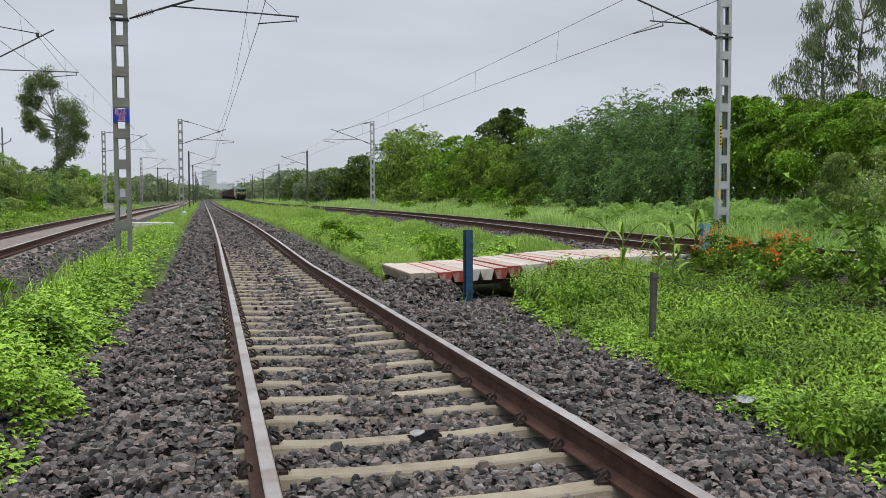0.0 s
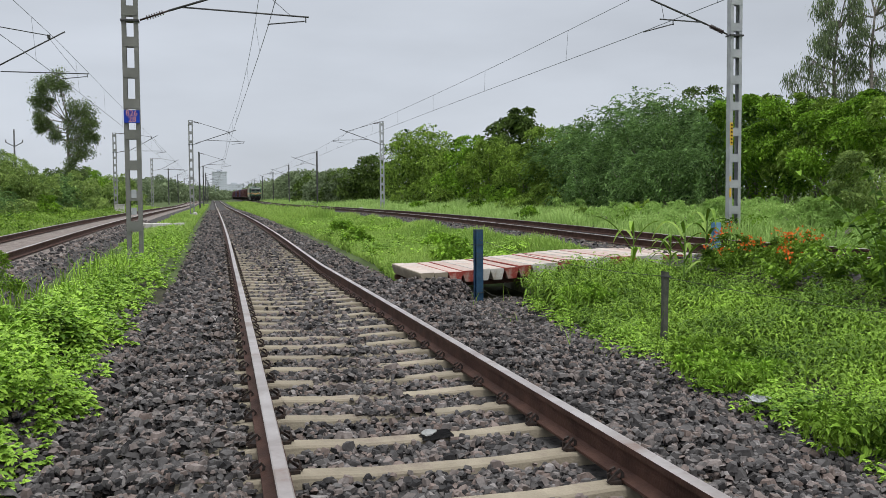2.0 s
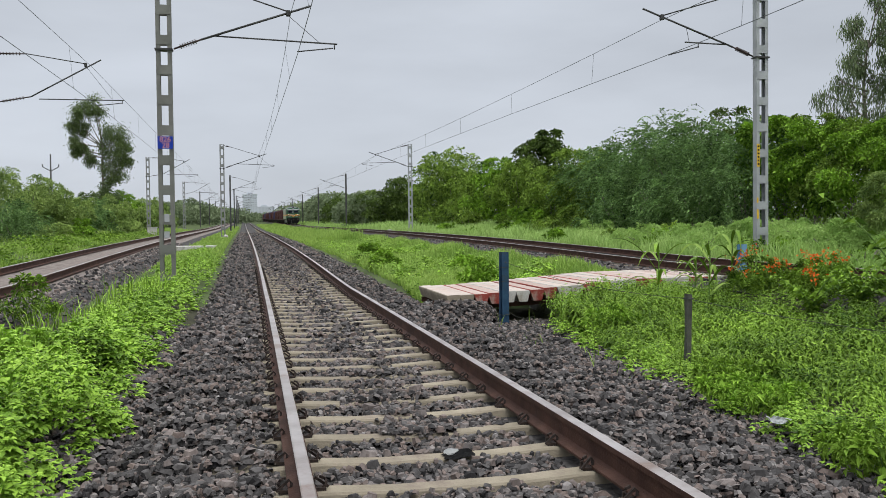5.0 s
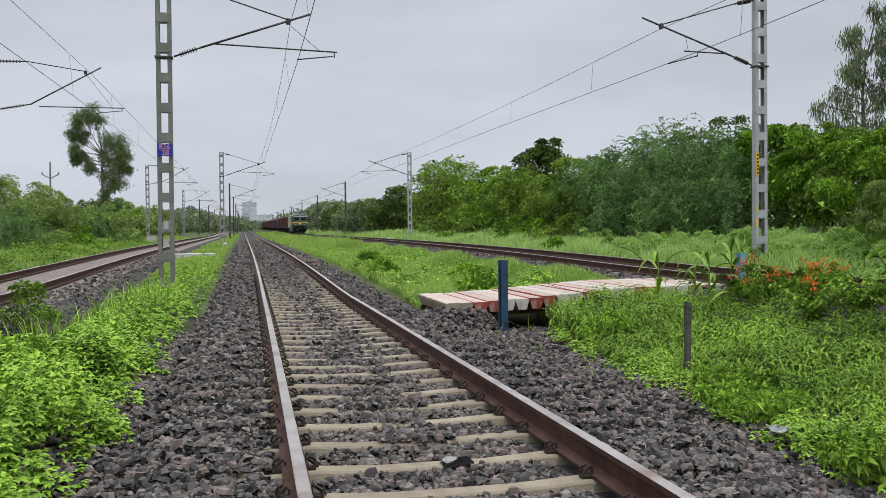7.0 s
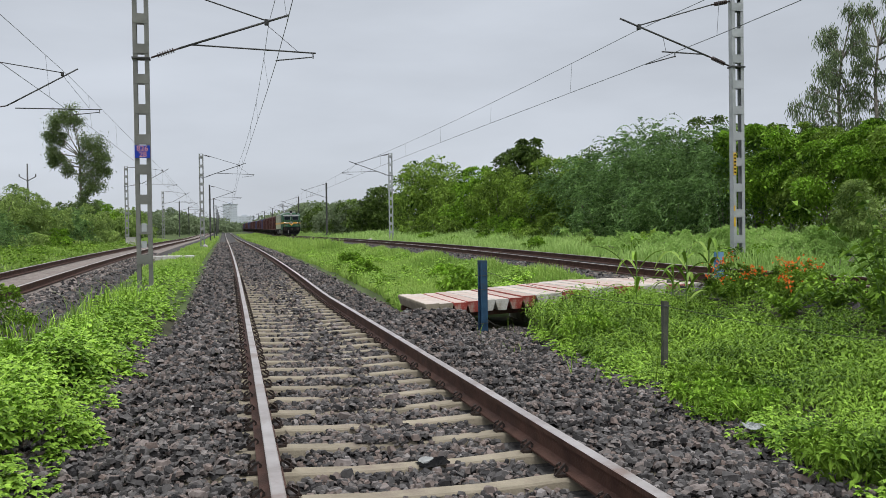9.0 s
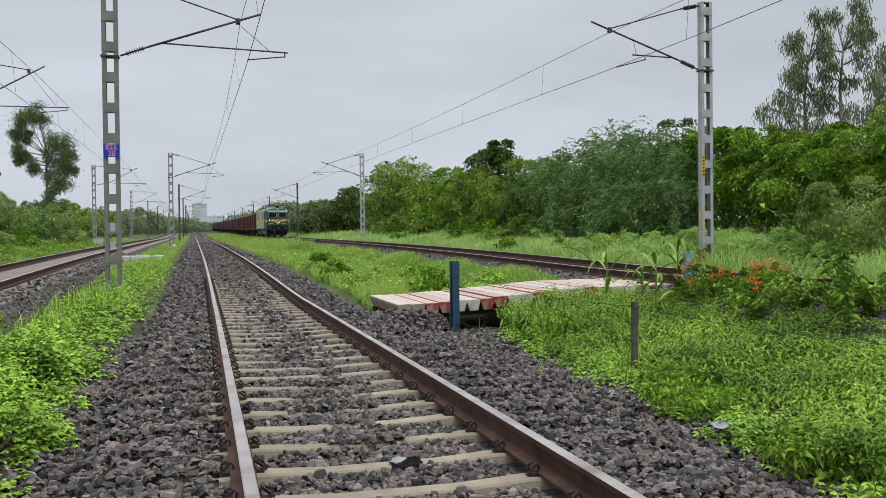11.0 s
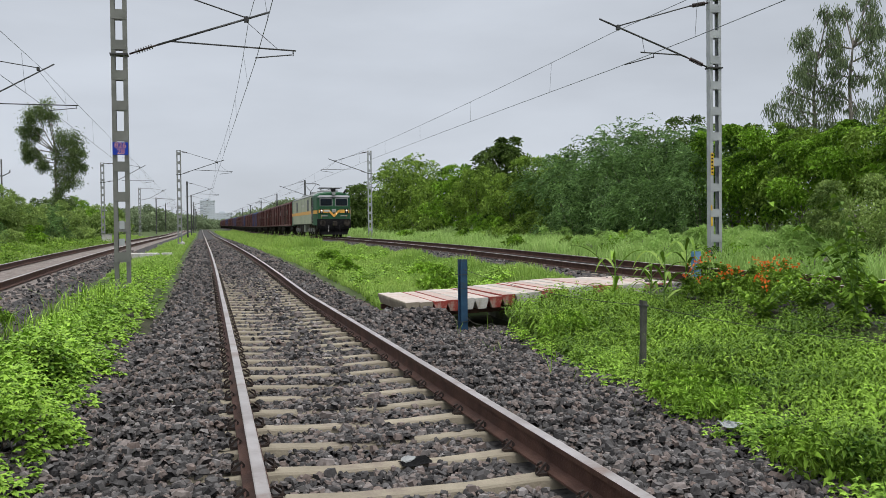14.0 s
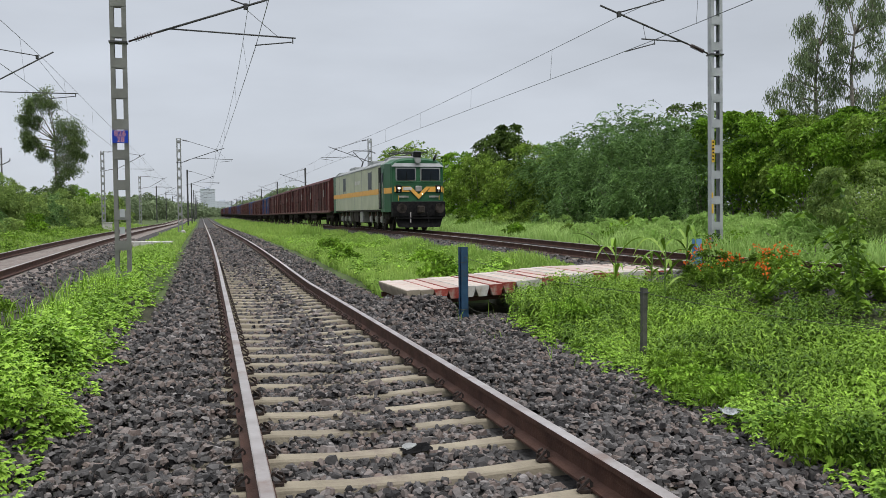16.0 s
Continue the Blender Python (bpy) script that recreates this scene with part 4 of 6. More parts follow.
    pf = part("pantograph_folded", rod(rod(bmesh.new(), (-0.6, 1.9, 4.02), (-0.6, 4.4, 4.06), 0.03, 6), (0.6, 1.9, 4.02), (0.6, 4.4, 4.06), 0.03, 6), M_POLE, lo, "folded pantograph")
    for yy in (2.2, 3.2):
        part("collector_head", bar((-0.95, yy, 4.10), (0.95, yy, 4.10), 0.03, 6), M_POLE, pf)
    up = part("pantograph_base", block(-0.55, 0.55, 15.2, 17.0, 3.72, 3.86), M_POLE, lo, "raised pantograph")
    part("lower_arm", bar((0, 16.4, 3.9), (0, 15.5, 4.35), 0.045, 6), M_POLE, up)
    for s in (-1, 1):
        part("upper_arm", bar((0, 15.5, 4.35), (s * 0.6, 16.0, 5.10), 0.026, 6), M_POLE, up)
    for yy in (15.85, 16.15):
        bm = bar((-0.6, yy, 5.14), (0.6, yy, 5.14), 0.022, 6)
        for s in (-1, 1):
            rod(bm, (s * 0.6, yy, 5.14), (s * 0.95, yy, 4.98), 0.016, 6)
        part("collector_head", bm, M_POLE, up)
    bogie(lo, 4.6, 3, 1.95, 0.546)
    bogie(lo, 15.8, 3, 1.95, 0.546)
    return lo


WAGON_L = 14.45


def covered_wagon(paint, label):
    wg = thing("covered_wagon", label, "goods wagon", "wagons of the goods train")
    prof = [(-1.52, 1.10), (-1.52, 3.28), (-1.30, 3.52), (-0.75, 3.70), (0, 3.76), (0.75, 3.70), (1.30, 3.52), (1.52, 3.28), (1.52, 1.10)]
    part("body", loft(bmesh.new(), [[(x, 0.55, z) for x, z in prof], [(x, 13.9, z) for x, z in prof]]), paint, wg)
    part("underframe", block(-1.35, 1.35, 0.45, 14.0, 0.92, 1.12), M_RUNNING, wg)
    for s in (-1, 1):
        for k in range(14):
            y = 0.60 + k * 1.012
            if k in (5, 8):
                continue
            st = part("stanchion", block(s * 1.545 - 0.035, s * 1.545 + 0.035, y - 0.05, y + 0.05, 1.08, 3.30), M_RUSTY_EDGE if (k % 3 == 0) else paint, wg)
        dr = part("door", block(s * 1.54 - 0.03, s * 1.54 + 0.03, 5.9, 8.55, 1.16, 3.2, 0.01), paint, wg)
        for y in (6.5, 7.2, 7.9):
            part("door_rib", block(s * 1.585 - 0.02, s * 1.585 + 0.02, y, y + 0.07, 1.2, 3.16), M_RUSTY_EDGE, dr)
        part("door_bar", block(s * 1.59 - 0.02, s * 1.59 + 0.02, 5.9, 8.55, 2.02, 2.12), paint, dr)
        part("sole_bar", block(s * 1.50 - 0.05, s * 1.50 + 0.05, 0.5, 13.95, 1.02, 1.18), M_RUSTY_EDGE, wg)
        part("cant_rail", block(s * 1.53 - 0.03, s * 1.53 + 0.03, 0.5, 13.95, 3.24, 3.32), paint, wg)
        for y in (3.3, 10.9):
            part("notice_panel", block(s * 1.535 - 0.01, s * 1.535 + 0.015, y, y + 0.5, 2.2, 2.75), M_SILVER, wg)
    for y in (0.52, 13.88):
        for x in (-1.0, -0.35, 0.35, 1.0):
            part("end_post", block(x - 0.05, x + 0.05, y - 0.05, y + 0.05, 1.1, 3.4), paint, wg)
    part("coupler", rod(rod(bmesh.new(), (0, 0.0, 1.0), (0, 0.6, 1.0), 0.1, 6), (0, 13.8, 1.0), (0, 14.45, 1.0), 0.1, 6), M_RUNNING, wg)
    part("brake_cylinder", rod(bmesh.new(), (0.3, 6.2, 0.72), (0.3, 7.4, 0.72), 0.2, 10), M_RUNNING, wg)
    for y in (2.6, 11.85):
        bogie(wg, y, 2, 2.0, 0.5)
    return wg


loco = locomotive()
TRAIN = [(loco, 0.0, LOCO_L)]
wagon_m = covered_wagon(M_MAROON, "weathered maroon covered goods wagon with rusty ribs")
wagon_b = covered_wagon(M_WAGON_BLUE, "weathered blue covered goods wagon with rusty ribs")
first = {id(wagon_m): True, id(wagon_b): True}
for k in range(30):
    src = wagon_b if k in (4, 7, 11, 12, 16, 17, 21) else wagon_m
    if first.pop(id(src), None):
        w = src
    else:
        w = copy_thing(src, Matrix.Identity(4))
    TRAIN.append((w, LOCO_L + k * WAGON_L, WAGON_L))
T_FRONT = lambda t: 42.0 + 14.0 * (16.0 - t)       # the nose's place along the line


def on_track(y):
    return Vector((float(x2(y)), y, float(zt(y)) + Z2))


def motions():
    for ob, off, length in TRAIN:
        rows = []
        for i in range(33):
            t = i * 0.5
            a, b = on_track(T_FRONT(t) + off), on_track(T_FRONT(t) + off + length)
            d = (b - a).normalized()
            rows.append((t, Matrix.Translation(a) @ d.to_track_quat("Y", "Z").to_matrix().to_4x4()))
        walk(ob, rows)
    for ws, r in SPINNING[:14]:
        base = ws.matrix_basis.copy()
        step = math.degrees(14.0 / FPS / r)
        walk(ws, [(k / FPS, base @ pose(0, 0, 0, step * k)) for k in range(16 * FPS + 1)])


# ---------------------------------------------------------------- leaves in bulk
def unit(v):
    return v / (np.linalg.norm(v, axis=-1, keepdims=True) + 1e-9)


def leaf_arrays(rg, pos, way, length, width, droop=0.25):
    """Folded pointed leaves: base, two edges, tip."""
    n = len(pos)
    way = unit(way)
    side = unit(np.cross(way, unit(np.array([0, 0, 1.0]) + 0.55 * rg.normal(size=(n, 3)))))
    lift = np.cross(side, way)
    length, width = np.broadcast_to(length, (n,))[:, None], np.broadcast_to(width, (n,))[:, None]
    mid = pos + way * length * 0.45
    tip = pos + way * length - np.array([0, 0, 1.0]) * length * droop
    v = np.stack([pos, mid + side * width / 2 + lift * width * 0.18, tip, mid - side * width / 2 + lift * width * 0.18], 1).reshape(-1, 3)
    k = np.arange(n)[:, None] * 4
    f = np.concatenate([k + np.array([[0, 2, 1]]), k + np.array([[0, 3, 2]])], 1).reshape(-1, 3)
    return v, f


def leaf_mesh(name, rg, pos, way, length, width, mat, droop=0.25):
    v, f = leaf_arrays(rg, pos, way, length, width, droop)
    return mesh_np(name, v, f, mat)


def lumps(x, y, s, seed):
    """Cheap smooth unevenness between 0 and 1."""
    a = seed * 1.7
    return 0.5 + 0.25 * (np.sin(x * s * 1.3 + a + 1.9 * np.sin(y * s * 0.7 + a)) + np.sin(y * s * 1.1 - a + 1.7 * np.sin(x * s * 0.9 + 2 * a)))


def herb_field(name, n_plants, leaves_each, y0, y1, u0, u1, height, spread, leaf, width, mat, seed, label, power=1.3, upright=0.35, droop=0.25, edge=0.25):
    """Low leafy plants in a strip; u runs across the line, and may be a function of y."""
    rg = np.random.default_rng(seed)
    y = y0 + (y1 - y0) * rg.random(n_plants) ** power
    lo = u0(y) if callable(u0) else np.full(n_plants, u0)
    hi = u1(y) if callable(u1) else np.full(n_plants, u1)
    u = lo + (hi - lo) * rg.random(n_plants) + edge * 0.9 * (lumps(y, y * 0, 2.2, seed) - 0.5)
    x = u + sx(y)
    fall = np.clip(np.minimum(u - lo, hi - u) / edge, 0.25, 1)
    nm = max(6, n_plants // 26)
    pick = rg.integers(0, n_plants, nm)
    gap = np.sqrt(((x[:, None] - x[None, pick]) ** 2 + (y[:, None] - y[None, pick]) ** 2).min(1))
    mound = np.exp(-(gap / (1.75 * spread)) ** 2)
    h = height * (0.12 + 1.0 * mound) * (0.7 + 0.6 * lumps(x, y, 1.1, seed)) * fall * rg.uniform(0.8, 1.15, n_plants)
    h *= 1 - 0.9 * np.exp(-((x - 3.65) / 1.0) ** 2 - ((y - 8.9) / 1.5) ** 2)          # trodden spot before the stake
    n = n_plants * leaves_each
    P = np.repeat(np.arange(n_plants), leaves_each)
    a, r = rg.uniform(0, 2 * np.pi, n), np.sqrt(rg.random(n)) * spread
    up = 1 - 0.55 * (r / spread) ** 2
    lv = rg.random(n) ** 0.42
    z = ground_z(x, y)[P] + h[P] * up * lv + 0.02
    pos = np.stack([x[P] + r * np.cos(a), y[P] + r * np.sin(a), z], 1)
    turn = a + rg.normal(0, 0.8, n)
    way = np.stack([np.cos(turn), np.sin(turn), upright + rg.normal(0, 0.50, n)], 1)
    size = rg.lognormal(0, 0.25, n)
    keep = rg.random(n) < 0.12 + 0.95 * mound[P]
    pos, way, size = pos[keep], way[keep], size[keep]
    return tagged(new(name, leaf_mesh(name, rg, pos, way, leaf * size, width * size, mat, droop)), label, "plants", kind="stuff")


def grass_field(name, n, y0, y1, u0, u1, height, width, mat, seed, label, power=1.5, lean=0.35, rel=None):
    """Single bent blades. rel: measured across from another line."""
    rg = np.random.default_rng(seed)
    y = y0 + (y1 - y0) * rg.random(n) ** power
    lo = u0(y) if callable(u0) else u0
    hi = u1(y) if callable(u1) else u1
    x = lo + (hi - lo) * rg.random(n) + (rel(y) if rel else sx(y))
    h = height * (0.4 + 0.9 * lumps(x, y, 0.9, seed)) * rg.uniform(0.6, 1.3, n)
    a = rg.uniform(0, 2 * np.pi, n)
    d = np.stack([np.cos(a), np.sin(a), np.zeros(n)], 1)
    s = np.stack([-np.sin(a), np.cos(a), np.zeros(n)], 1) * (width * rg.uniform(0.6, 1.3, n))[:, None]
    b = np.stack([x, y, ground_z(x, y) - 0.02], 1)
    l = (lean * rg.uniform(0.3, 1.6, n) * h)[:, None]
    up = np.array([0, 0, 1.0]) * h[:, None]
    m = b + d * l * 0.35 + up * 0.6
    t = b + d * l + up * rg.uniform(0.8, 1.0, n)[:, None]
    v = np.stack([b - s / 2, b + s / 2, m + s * 0.4, m - s * 0.4, t], 1).reshape(-1, 3)
    k = np.arange(n)[:, None] * 5
    f = np.concatenate([k + np.array([[0, 1, 2]]), k + np.array([[0, 2, 3]]), k + np.array([[3, 2, 4]])], 1).reshape(-1, 3)
    return tagged(new(name, mesh_np(name, v, f, mat)), label, "grass", kind="stuff")


east_edge = lambda y: x2(y) - sx(y) - 2.5
west_edge = lambda y: np.where(y < 9, -4.3, np.where(y < 17, -3.75 - 0.2 * np.sin(1.3 * y), -4.15 - 0.15 * np.sin(y)))
def blades_of(rg, pos, way, length, width, droop):
    """Pointed oval leaves, folded along the middle and bending down to the tip."""
    n = len(pos)
    way = unit(way)
    side = unit(np.cross(way, unit(np.array([0, 0, 1.0]) + 0.30 * rg.normal(size=(n, 3)))))
    lift = np.cross(side, way)
    L, W = length[:, None], width[:, None]
    bend = lambda t: pos + way * L * t - np.array([0, 0, 1.0]) * L * droop * t * t
    v = np.stack([bend(0.0), bend(0.32) + side * W * 0.5 + lift * W * 0.15, bend(0.68) + side * W * 0.36 + lift * W * 0.10, bend(1.0),
                  bend(0.68) - side * W * 0.36 + lift * W * 0.10, bend(0.32) - side * W * 0.5 + lift * W * 0.15], 1).reshape(-1, 3)
    f = (np.arange(n)[:, None, None] * 6 + np.array([(0, 1, 5), (1, 2, 4), (1, 4, 5), (2, 3, 4)])[None]).reshape(-1, 3)
    return v, f


def stem_field(name, n, y0, y1, u0, u1, top, whorls, per, gap, leaf, width, mat, seed, label, power=1.2, rise=0.75, droop=0.5):
    """Plants of single leafy stems: top(x, y, u, lo, hi) gives their height, leaves stand round each stem in whorls."""
    rg = np.random.default_rng(seed)
    y = y0 + (y1 - y0) * rg.random(n) ** power
    lo = u0(y) if callable(u0) else np.full(n, u0)
    hi = u1(y) if callable(u1) else np.full(n, u1)
    u = lo + (hi - lo) * rg.random(n)
    x = u + sx(y)
    h = top(x, y, u, lo, hi) * rg.uniform(0.72, 1.18, n)
    ok = h > 0.035
    x, y, h = x[ok], y[ok], h[ok]
    n = len(x)
    g = ground_z(x, y)
    tilt = rg.normal(0, 0.16, (n, 2))
    big = rg.uniform(0.75, 1.25, n)
    P, Wd, S = [], [], []
    for j in range(whorls):
        z = h - j * gap * big
        live = (z > 0.015) & (rg.random(n) < 0.97 - 0.03 * j)
        k = np.flatnonzero(live)
        ph = rg.uniform(0, 6.28, len(k))
        for q in range(per):
            a = ph + q * 2 * np.pi / per + rg.normal(0, 0.28, len(k))
            up = rise * (1.0 - 0.55 * min(j, 2) / 2) + rg.normal(0, 0.25, len(k))
            P.append(np.stack([x[k] + tilt[k, 0] * z[k], y[k] + tilt[k, 1] * z[k], g[k] + z[k]], 1))
            Wd.append(np.stack([np.cos(a), np.sin(a), up], 1))
            S.append(big[k] * rg.uniform(0.75, 1.2, len(k)) * (0.70 if j == 0 else 1.0))
    P, Wd, S = np.concatenate(P), np.concatenate(Wd), np.concatenate(S)
    v, f = blades_of(rg, P, Wd, leaf * S, width * S, droop)
    return tagged(new(name, mesh_np(name, v, f, mat)), label, "plants", kind="stuff")


def west_top(x, y, u, lo, hi):
    m = 0.55 * lumps(x, y, 2.6, 3) + 0.45 * lumps(x, y, 6.0, 5)
    edge = smooth01((hi - u + 0.30 * (lumps(y, x, 3.4, 2) - 0.62)) / 0.40) * smooth01((u - lo) / 0.5)
    return (0.07 + (0.44 - 0.20 * smooth01((y - 7) / 5)) * smooth01((m - 0.18) / 0.62)) * edge * (1 - 0.45 * smooth01((y - 8) / 3) * smooth01((-2.9 - u) / 0.8))


def verge_top(x, y, u, lo, hi):
    m = 0.5 * lumps(x, y, 3.2, 9) + 0.5 * lumps(x, y, 7.0, 4)
    return (0.02 + 0.20 * smooth01((m - 0.15) / 0.6)) * smooth01((u - lo + 0.25 * (lumps(y, x, 3.0, 6) - 0.7)) / 0.25)


def weed_top(x, y, u, lo, hi):
    """The weeds stand low behind the ballast and rise to the goods line and to the crossing."""
    t = np.interp(x, [2.9, 3.6, 4.2, 5.2, 6.4, 7.2], [-0.50, -0.43, -0.36, -0.17, 0.04, 0.12])
    t = t + 0.32 * smooth01((y - 11) / 3.5) * smooth01((x - 3.3) / 0.8) * (1 - 0.75 * smooth01((x - 4.8) / 1.8))
    return np.maximum(t - ground_z(x, y), 0.07) + 0.13 * (lumps(x, y, 3.1, 7) - 0.4) + 0.08 * (lumps(x, y, 8.0, 8) - 0.5)


stem_field("low_herbs", 3000, 2.2, 9.0, west_edge, -2.0, west_top, 5, 6, 0.055, 0.066, 0.036, M_HERB, 11, "bright green leafy weeds beside the ballast", 1.0)
stem_field("low_herbs", 2300, 9.0, 40, west_edge, -2.05, west_top, 4, 5, 0.065, 0.100, 0.052, M_HERB, 12, "bright green leafy weeds between the tracks", 1.6)
grass_field("grass_tufts", 900, 5.0, 22, -3.9, -2.7, 0.50, 0.016, M_HERB, 13, "long bright grass among the weeds", 1.3, 0.6)
stem_field("low_herbs", 1500, 2.8, 14.6, lambda y: weed_edge(y) - 0.30, lambda y: weed_edge(y) + 0.65, verge_top, 3, 6, 0.05, 0.062, 0.034, M_HERB, 14, "bright green leafy weeds at the ballast's edge", 1.05)
stem_field("narrow_leaved_weeds", 7200, 2.8, 15.2, lambda y: weed_edge(y) + 0.15, lambda y: east_edge(y) + 0.3, weed_top, 5, 3, 0.062, 0.150, 0.029, M_HERB_R, 15, "dense narrow-leaved green weeds in the low ground", 1.15, 1.5, 0.95)
herb_field("low_herbs", 900, 30, -5, 2.3, -4.3, -2.05, 0.40, 0.22, 0.06, 0.042, M_HERB, 28, "bright green leafy weeds beside the ballast", 1.0)
herb_field("narrow_leaved_weeds", 1000, 30, -5, 2.6, 2.8, lambda y: east_edge(y), 0.42, 0.22, 0.12, 0.026, M_HERB_R, 29, "dense narrow-leaved green weeds in the low ground", 1.0, 0.7)
grass_field("grass_tufts", 260, 3.0, 15.0, 2.9, lambda y: east_edge(y) - 0.2, 0.45, 0.013, M_HERB_R, 16, "green grass standing among the weeds", 1.2, 0.5)
stem_field("meadow_weeds", 2600, 18.5, 62, 2.5, lambda y: east_edge(y) - 0.2, lambda x, y, u, lo, hi: 0.30 * smooth01((0.6 * lumps(x, y, 1.1, 3) + 0.4 * lumps(x, y, 3.0, 2) - 0.42) / 0.35), 3, 5, 0.07, 0.15, 0.062, M_HERB, 30, "clumps of bright leafy weeds in the grass between the tracks", 1.5)
herb_field("low_herbs", 260, 26, 18.6, 60, 2.5, lambda y: east_edge(y), 0.30, 0.30, 0.085, 0.055, M_HERB_R, 17, "leafy green weeds in the grass between the tracks", 1.3)
grass_field("meadow_grass", 66000, 18.4, 70, 2.45, lambda y: east_edge(y) + 0.3, 0.26, 0.030, M_GRASS, 18, "fresh green grass between the tracks", 1.5)
grass_field("meadow_grass", 15000, 70, 260, 2.3, lambda y: np.maximum(east_edge(y) + 0.4, 2.6), 0.40, 0.07, M_GRASS, 19, "fresh green grass between the distant tracks", 1.4)
grass_field("reed_grass", 2600, 55.0, 66.0, 3.0, 6.1, 0.72, 0.03, M_GRASS, 20, "tall green reed grass by the goods track", 1.0, 0.3)
grass_field("meadow_grass", 17000, 30, 200, -4.3, -2.3, 0.26, 0.05, M_GRASS, 21, "green grass between the near and west tracks", 1.7)
grass_field("tall_pale_grass", 44000, 9, 75, 2.3, 9.5, 0.52, 0.032, M_GRASS_PALE, 22, "tall pale green grass behind the goods track", 1.5, 0.4, rel=x2)
grass_field("tall_pale_grass", 11000, 75, 260, 2.3, 9.0, 0.65, 0.07, M_GRASS_PALE, 23, "tall pale green grass along the distant goods track", 1.3, 0.4, rel=x2)
grass_field("tall_pale_grass", 17000, 18, 140, -14, -8.7, 0.30, 0.045, M_GRASS, 24, "tall bright grass beyond the west track", 1.6, 0.4)
herb_field("low_herbs", 1300, 22, 20, 90, -11.5, -8.9, 0.55, 0.40, 0.12, 0.075, M_HERB_R, 25, "leafy green weeds beyond the west track", 1.5)


# ---------------------------------------------------------------- bushes and trees
def bush_leaves(rg, rx, ry, h, style, n, leaf):
    """Leaves of a bush over a lumpy dome; returns positions, directions, length, width."""
    nc = max(10, int(14 + rx * ry * h * (0.62 if style == "round" else 0.55 if style != "broad" else 0.26)))
    d = unit(rg.normal(size=(nc, 3)))
    d[:, 2] = np.abs(d[:, 2]) * 1.15 - (0.12 if style == "round" else 0.05)
    d = unit(d)
    R = rg.uniform(0.80 if style == "round" else 0.62, 1.0, nc)
    R[rg.random(nc) < 0.10] *= 1.06
    c = d * R[:, None] * np.array([rx, ry, h * 0.58]) + np.array([0, 0, h * 0.40])
    low = rg.random(nc) < (0.20 if style == "round" else 0.14 if style == "feather" else 0.07)
    c[low, 2] = rg.uniform(0.04, 0.28, low.sum()) * h
    c[low, :2] = unit(d[low, :2]) * rg.uniform(0.7, 1.0, low.sum())[:, None] * np.array([rx, ry])
    c[:, 2] = np.maximum(c[:, 2], 0.25)
    rc = rg.uniform(0.12, 0.23 if style != "round" else 0.19, nc) * (rx * ry * h) ** (1 / 3)
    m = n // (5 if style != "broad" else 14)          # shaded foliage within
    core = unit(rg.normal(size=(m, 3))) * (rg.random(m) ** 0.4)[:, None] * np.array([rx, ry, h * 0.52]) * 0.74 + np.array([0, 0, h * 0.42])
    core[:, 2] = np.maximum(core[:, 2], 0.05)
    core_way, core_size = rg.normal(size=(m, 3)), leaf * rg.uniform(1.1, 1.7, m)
    n = n - m
    i = rg.integers(0, nc, n)
    if style == "feather":
        sprays = max(1, n // 34)
        si = rg.integers(0, nc, sprays)
        out = unit(d[si] * np.array([1, 1, 0.35]) + 0.55 * rg.normal(size=(sprays, 3)))
        L = rg.uniform(0.5, 1.25, sprays) * 0.38 * (rx * ry * h) ** (1 / 3)
        s0 = c[si] + unit(rg.normal(size=(sprays, 3))) * rc[si][:, None] * 0.45
        k = rg.integers(0, sprays, n)
        t = rg.random(n)
        p = s0[k] + out[k] * (L[k] * t)[:, None] + np.array([0, 0, 1.0]) * (L[k] * (0.30 * t - 0.95 * t * t))[:, None]
        side = unit(np.cross(out[k], np.array([0, 0, 1.0]))) * rg.choice([-1, 1], n)[:, None]
        w = side * 0.9 + out[k] * 0.6 + 0.22 * rg.normal(size=(n, 3))
        size = leaf * rg.uniform(0.7, 1.2, n) * (1.15 - 0.6 * t)
        return np.concatenate([p, core]), np.concatenate([w, core_way]), np.concatenate([size, core_size]), np.concatenate([np.full(n, leaf * 0.27), core_size * 0.32])
    o = unit(rg.normal(size=(n, 3)) + 0.75 * d[i] + np.array([0, 0, 0.35]))
    p = c[i] + o * (rc[i] * rg.random(n) ** 0.35)[:, None] * np.array([1, 1, 0.8])
    inner = rg.random(n) < (0.22 if style == "round" else 0.08)
    p[inner] = (p[inner] - np.array([0, 0, h * 0.35])) * 0.72 + np.array([0, 0, h * 0.35])
    p[:, 2] = np.maximum(p[:, 2], 0.03)
    w = o * (1.4 if style == "round" else 1.0) + 0.8 * rg.normal(size=(n, 3))
    size = leaf * rg.lognormal(0, 0.25, n)
    return np.concatenate([p, core]), np.concatenate([w, core_way]), np.concatenate([size, core_size]), np.concatenate([size, core_size]) * (0.42 if style == "round" else 0.58)


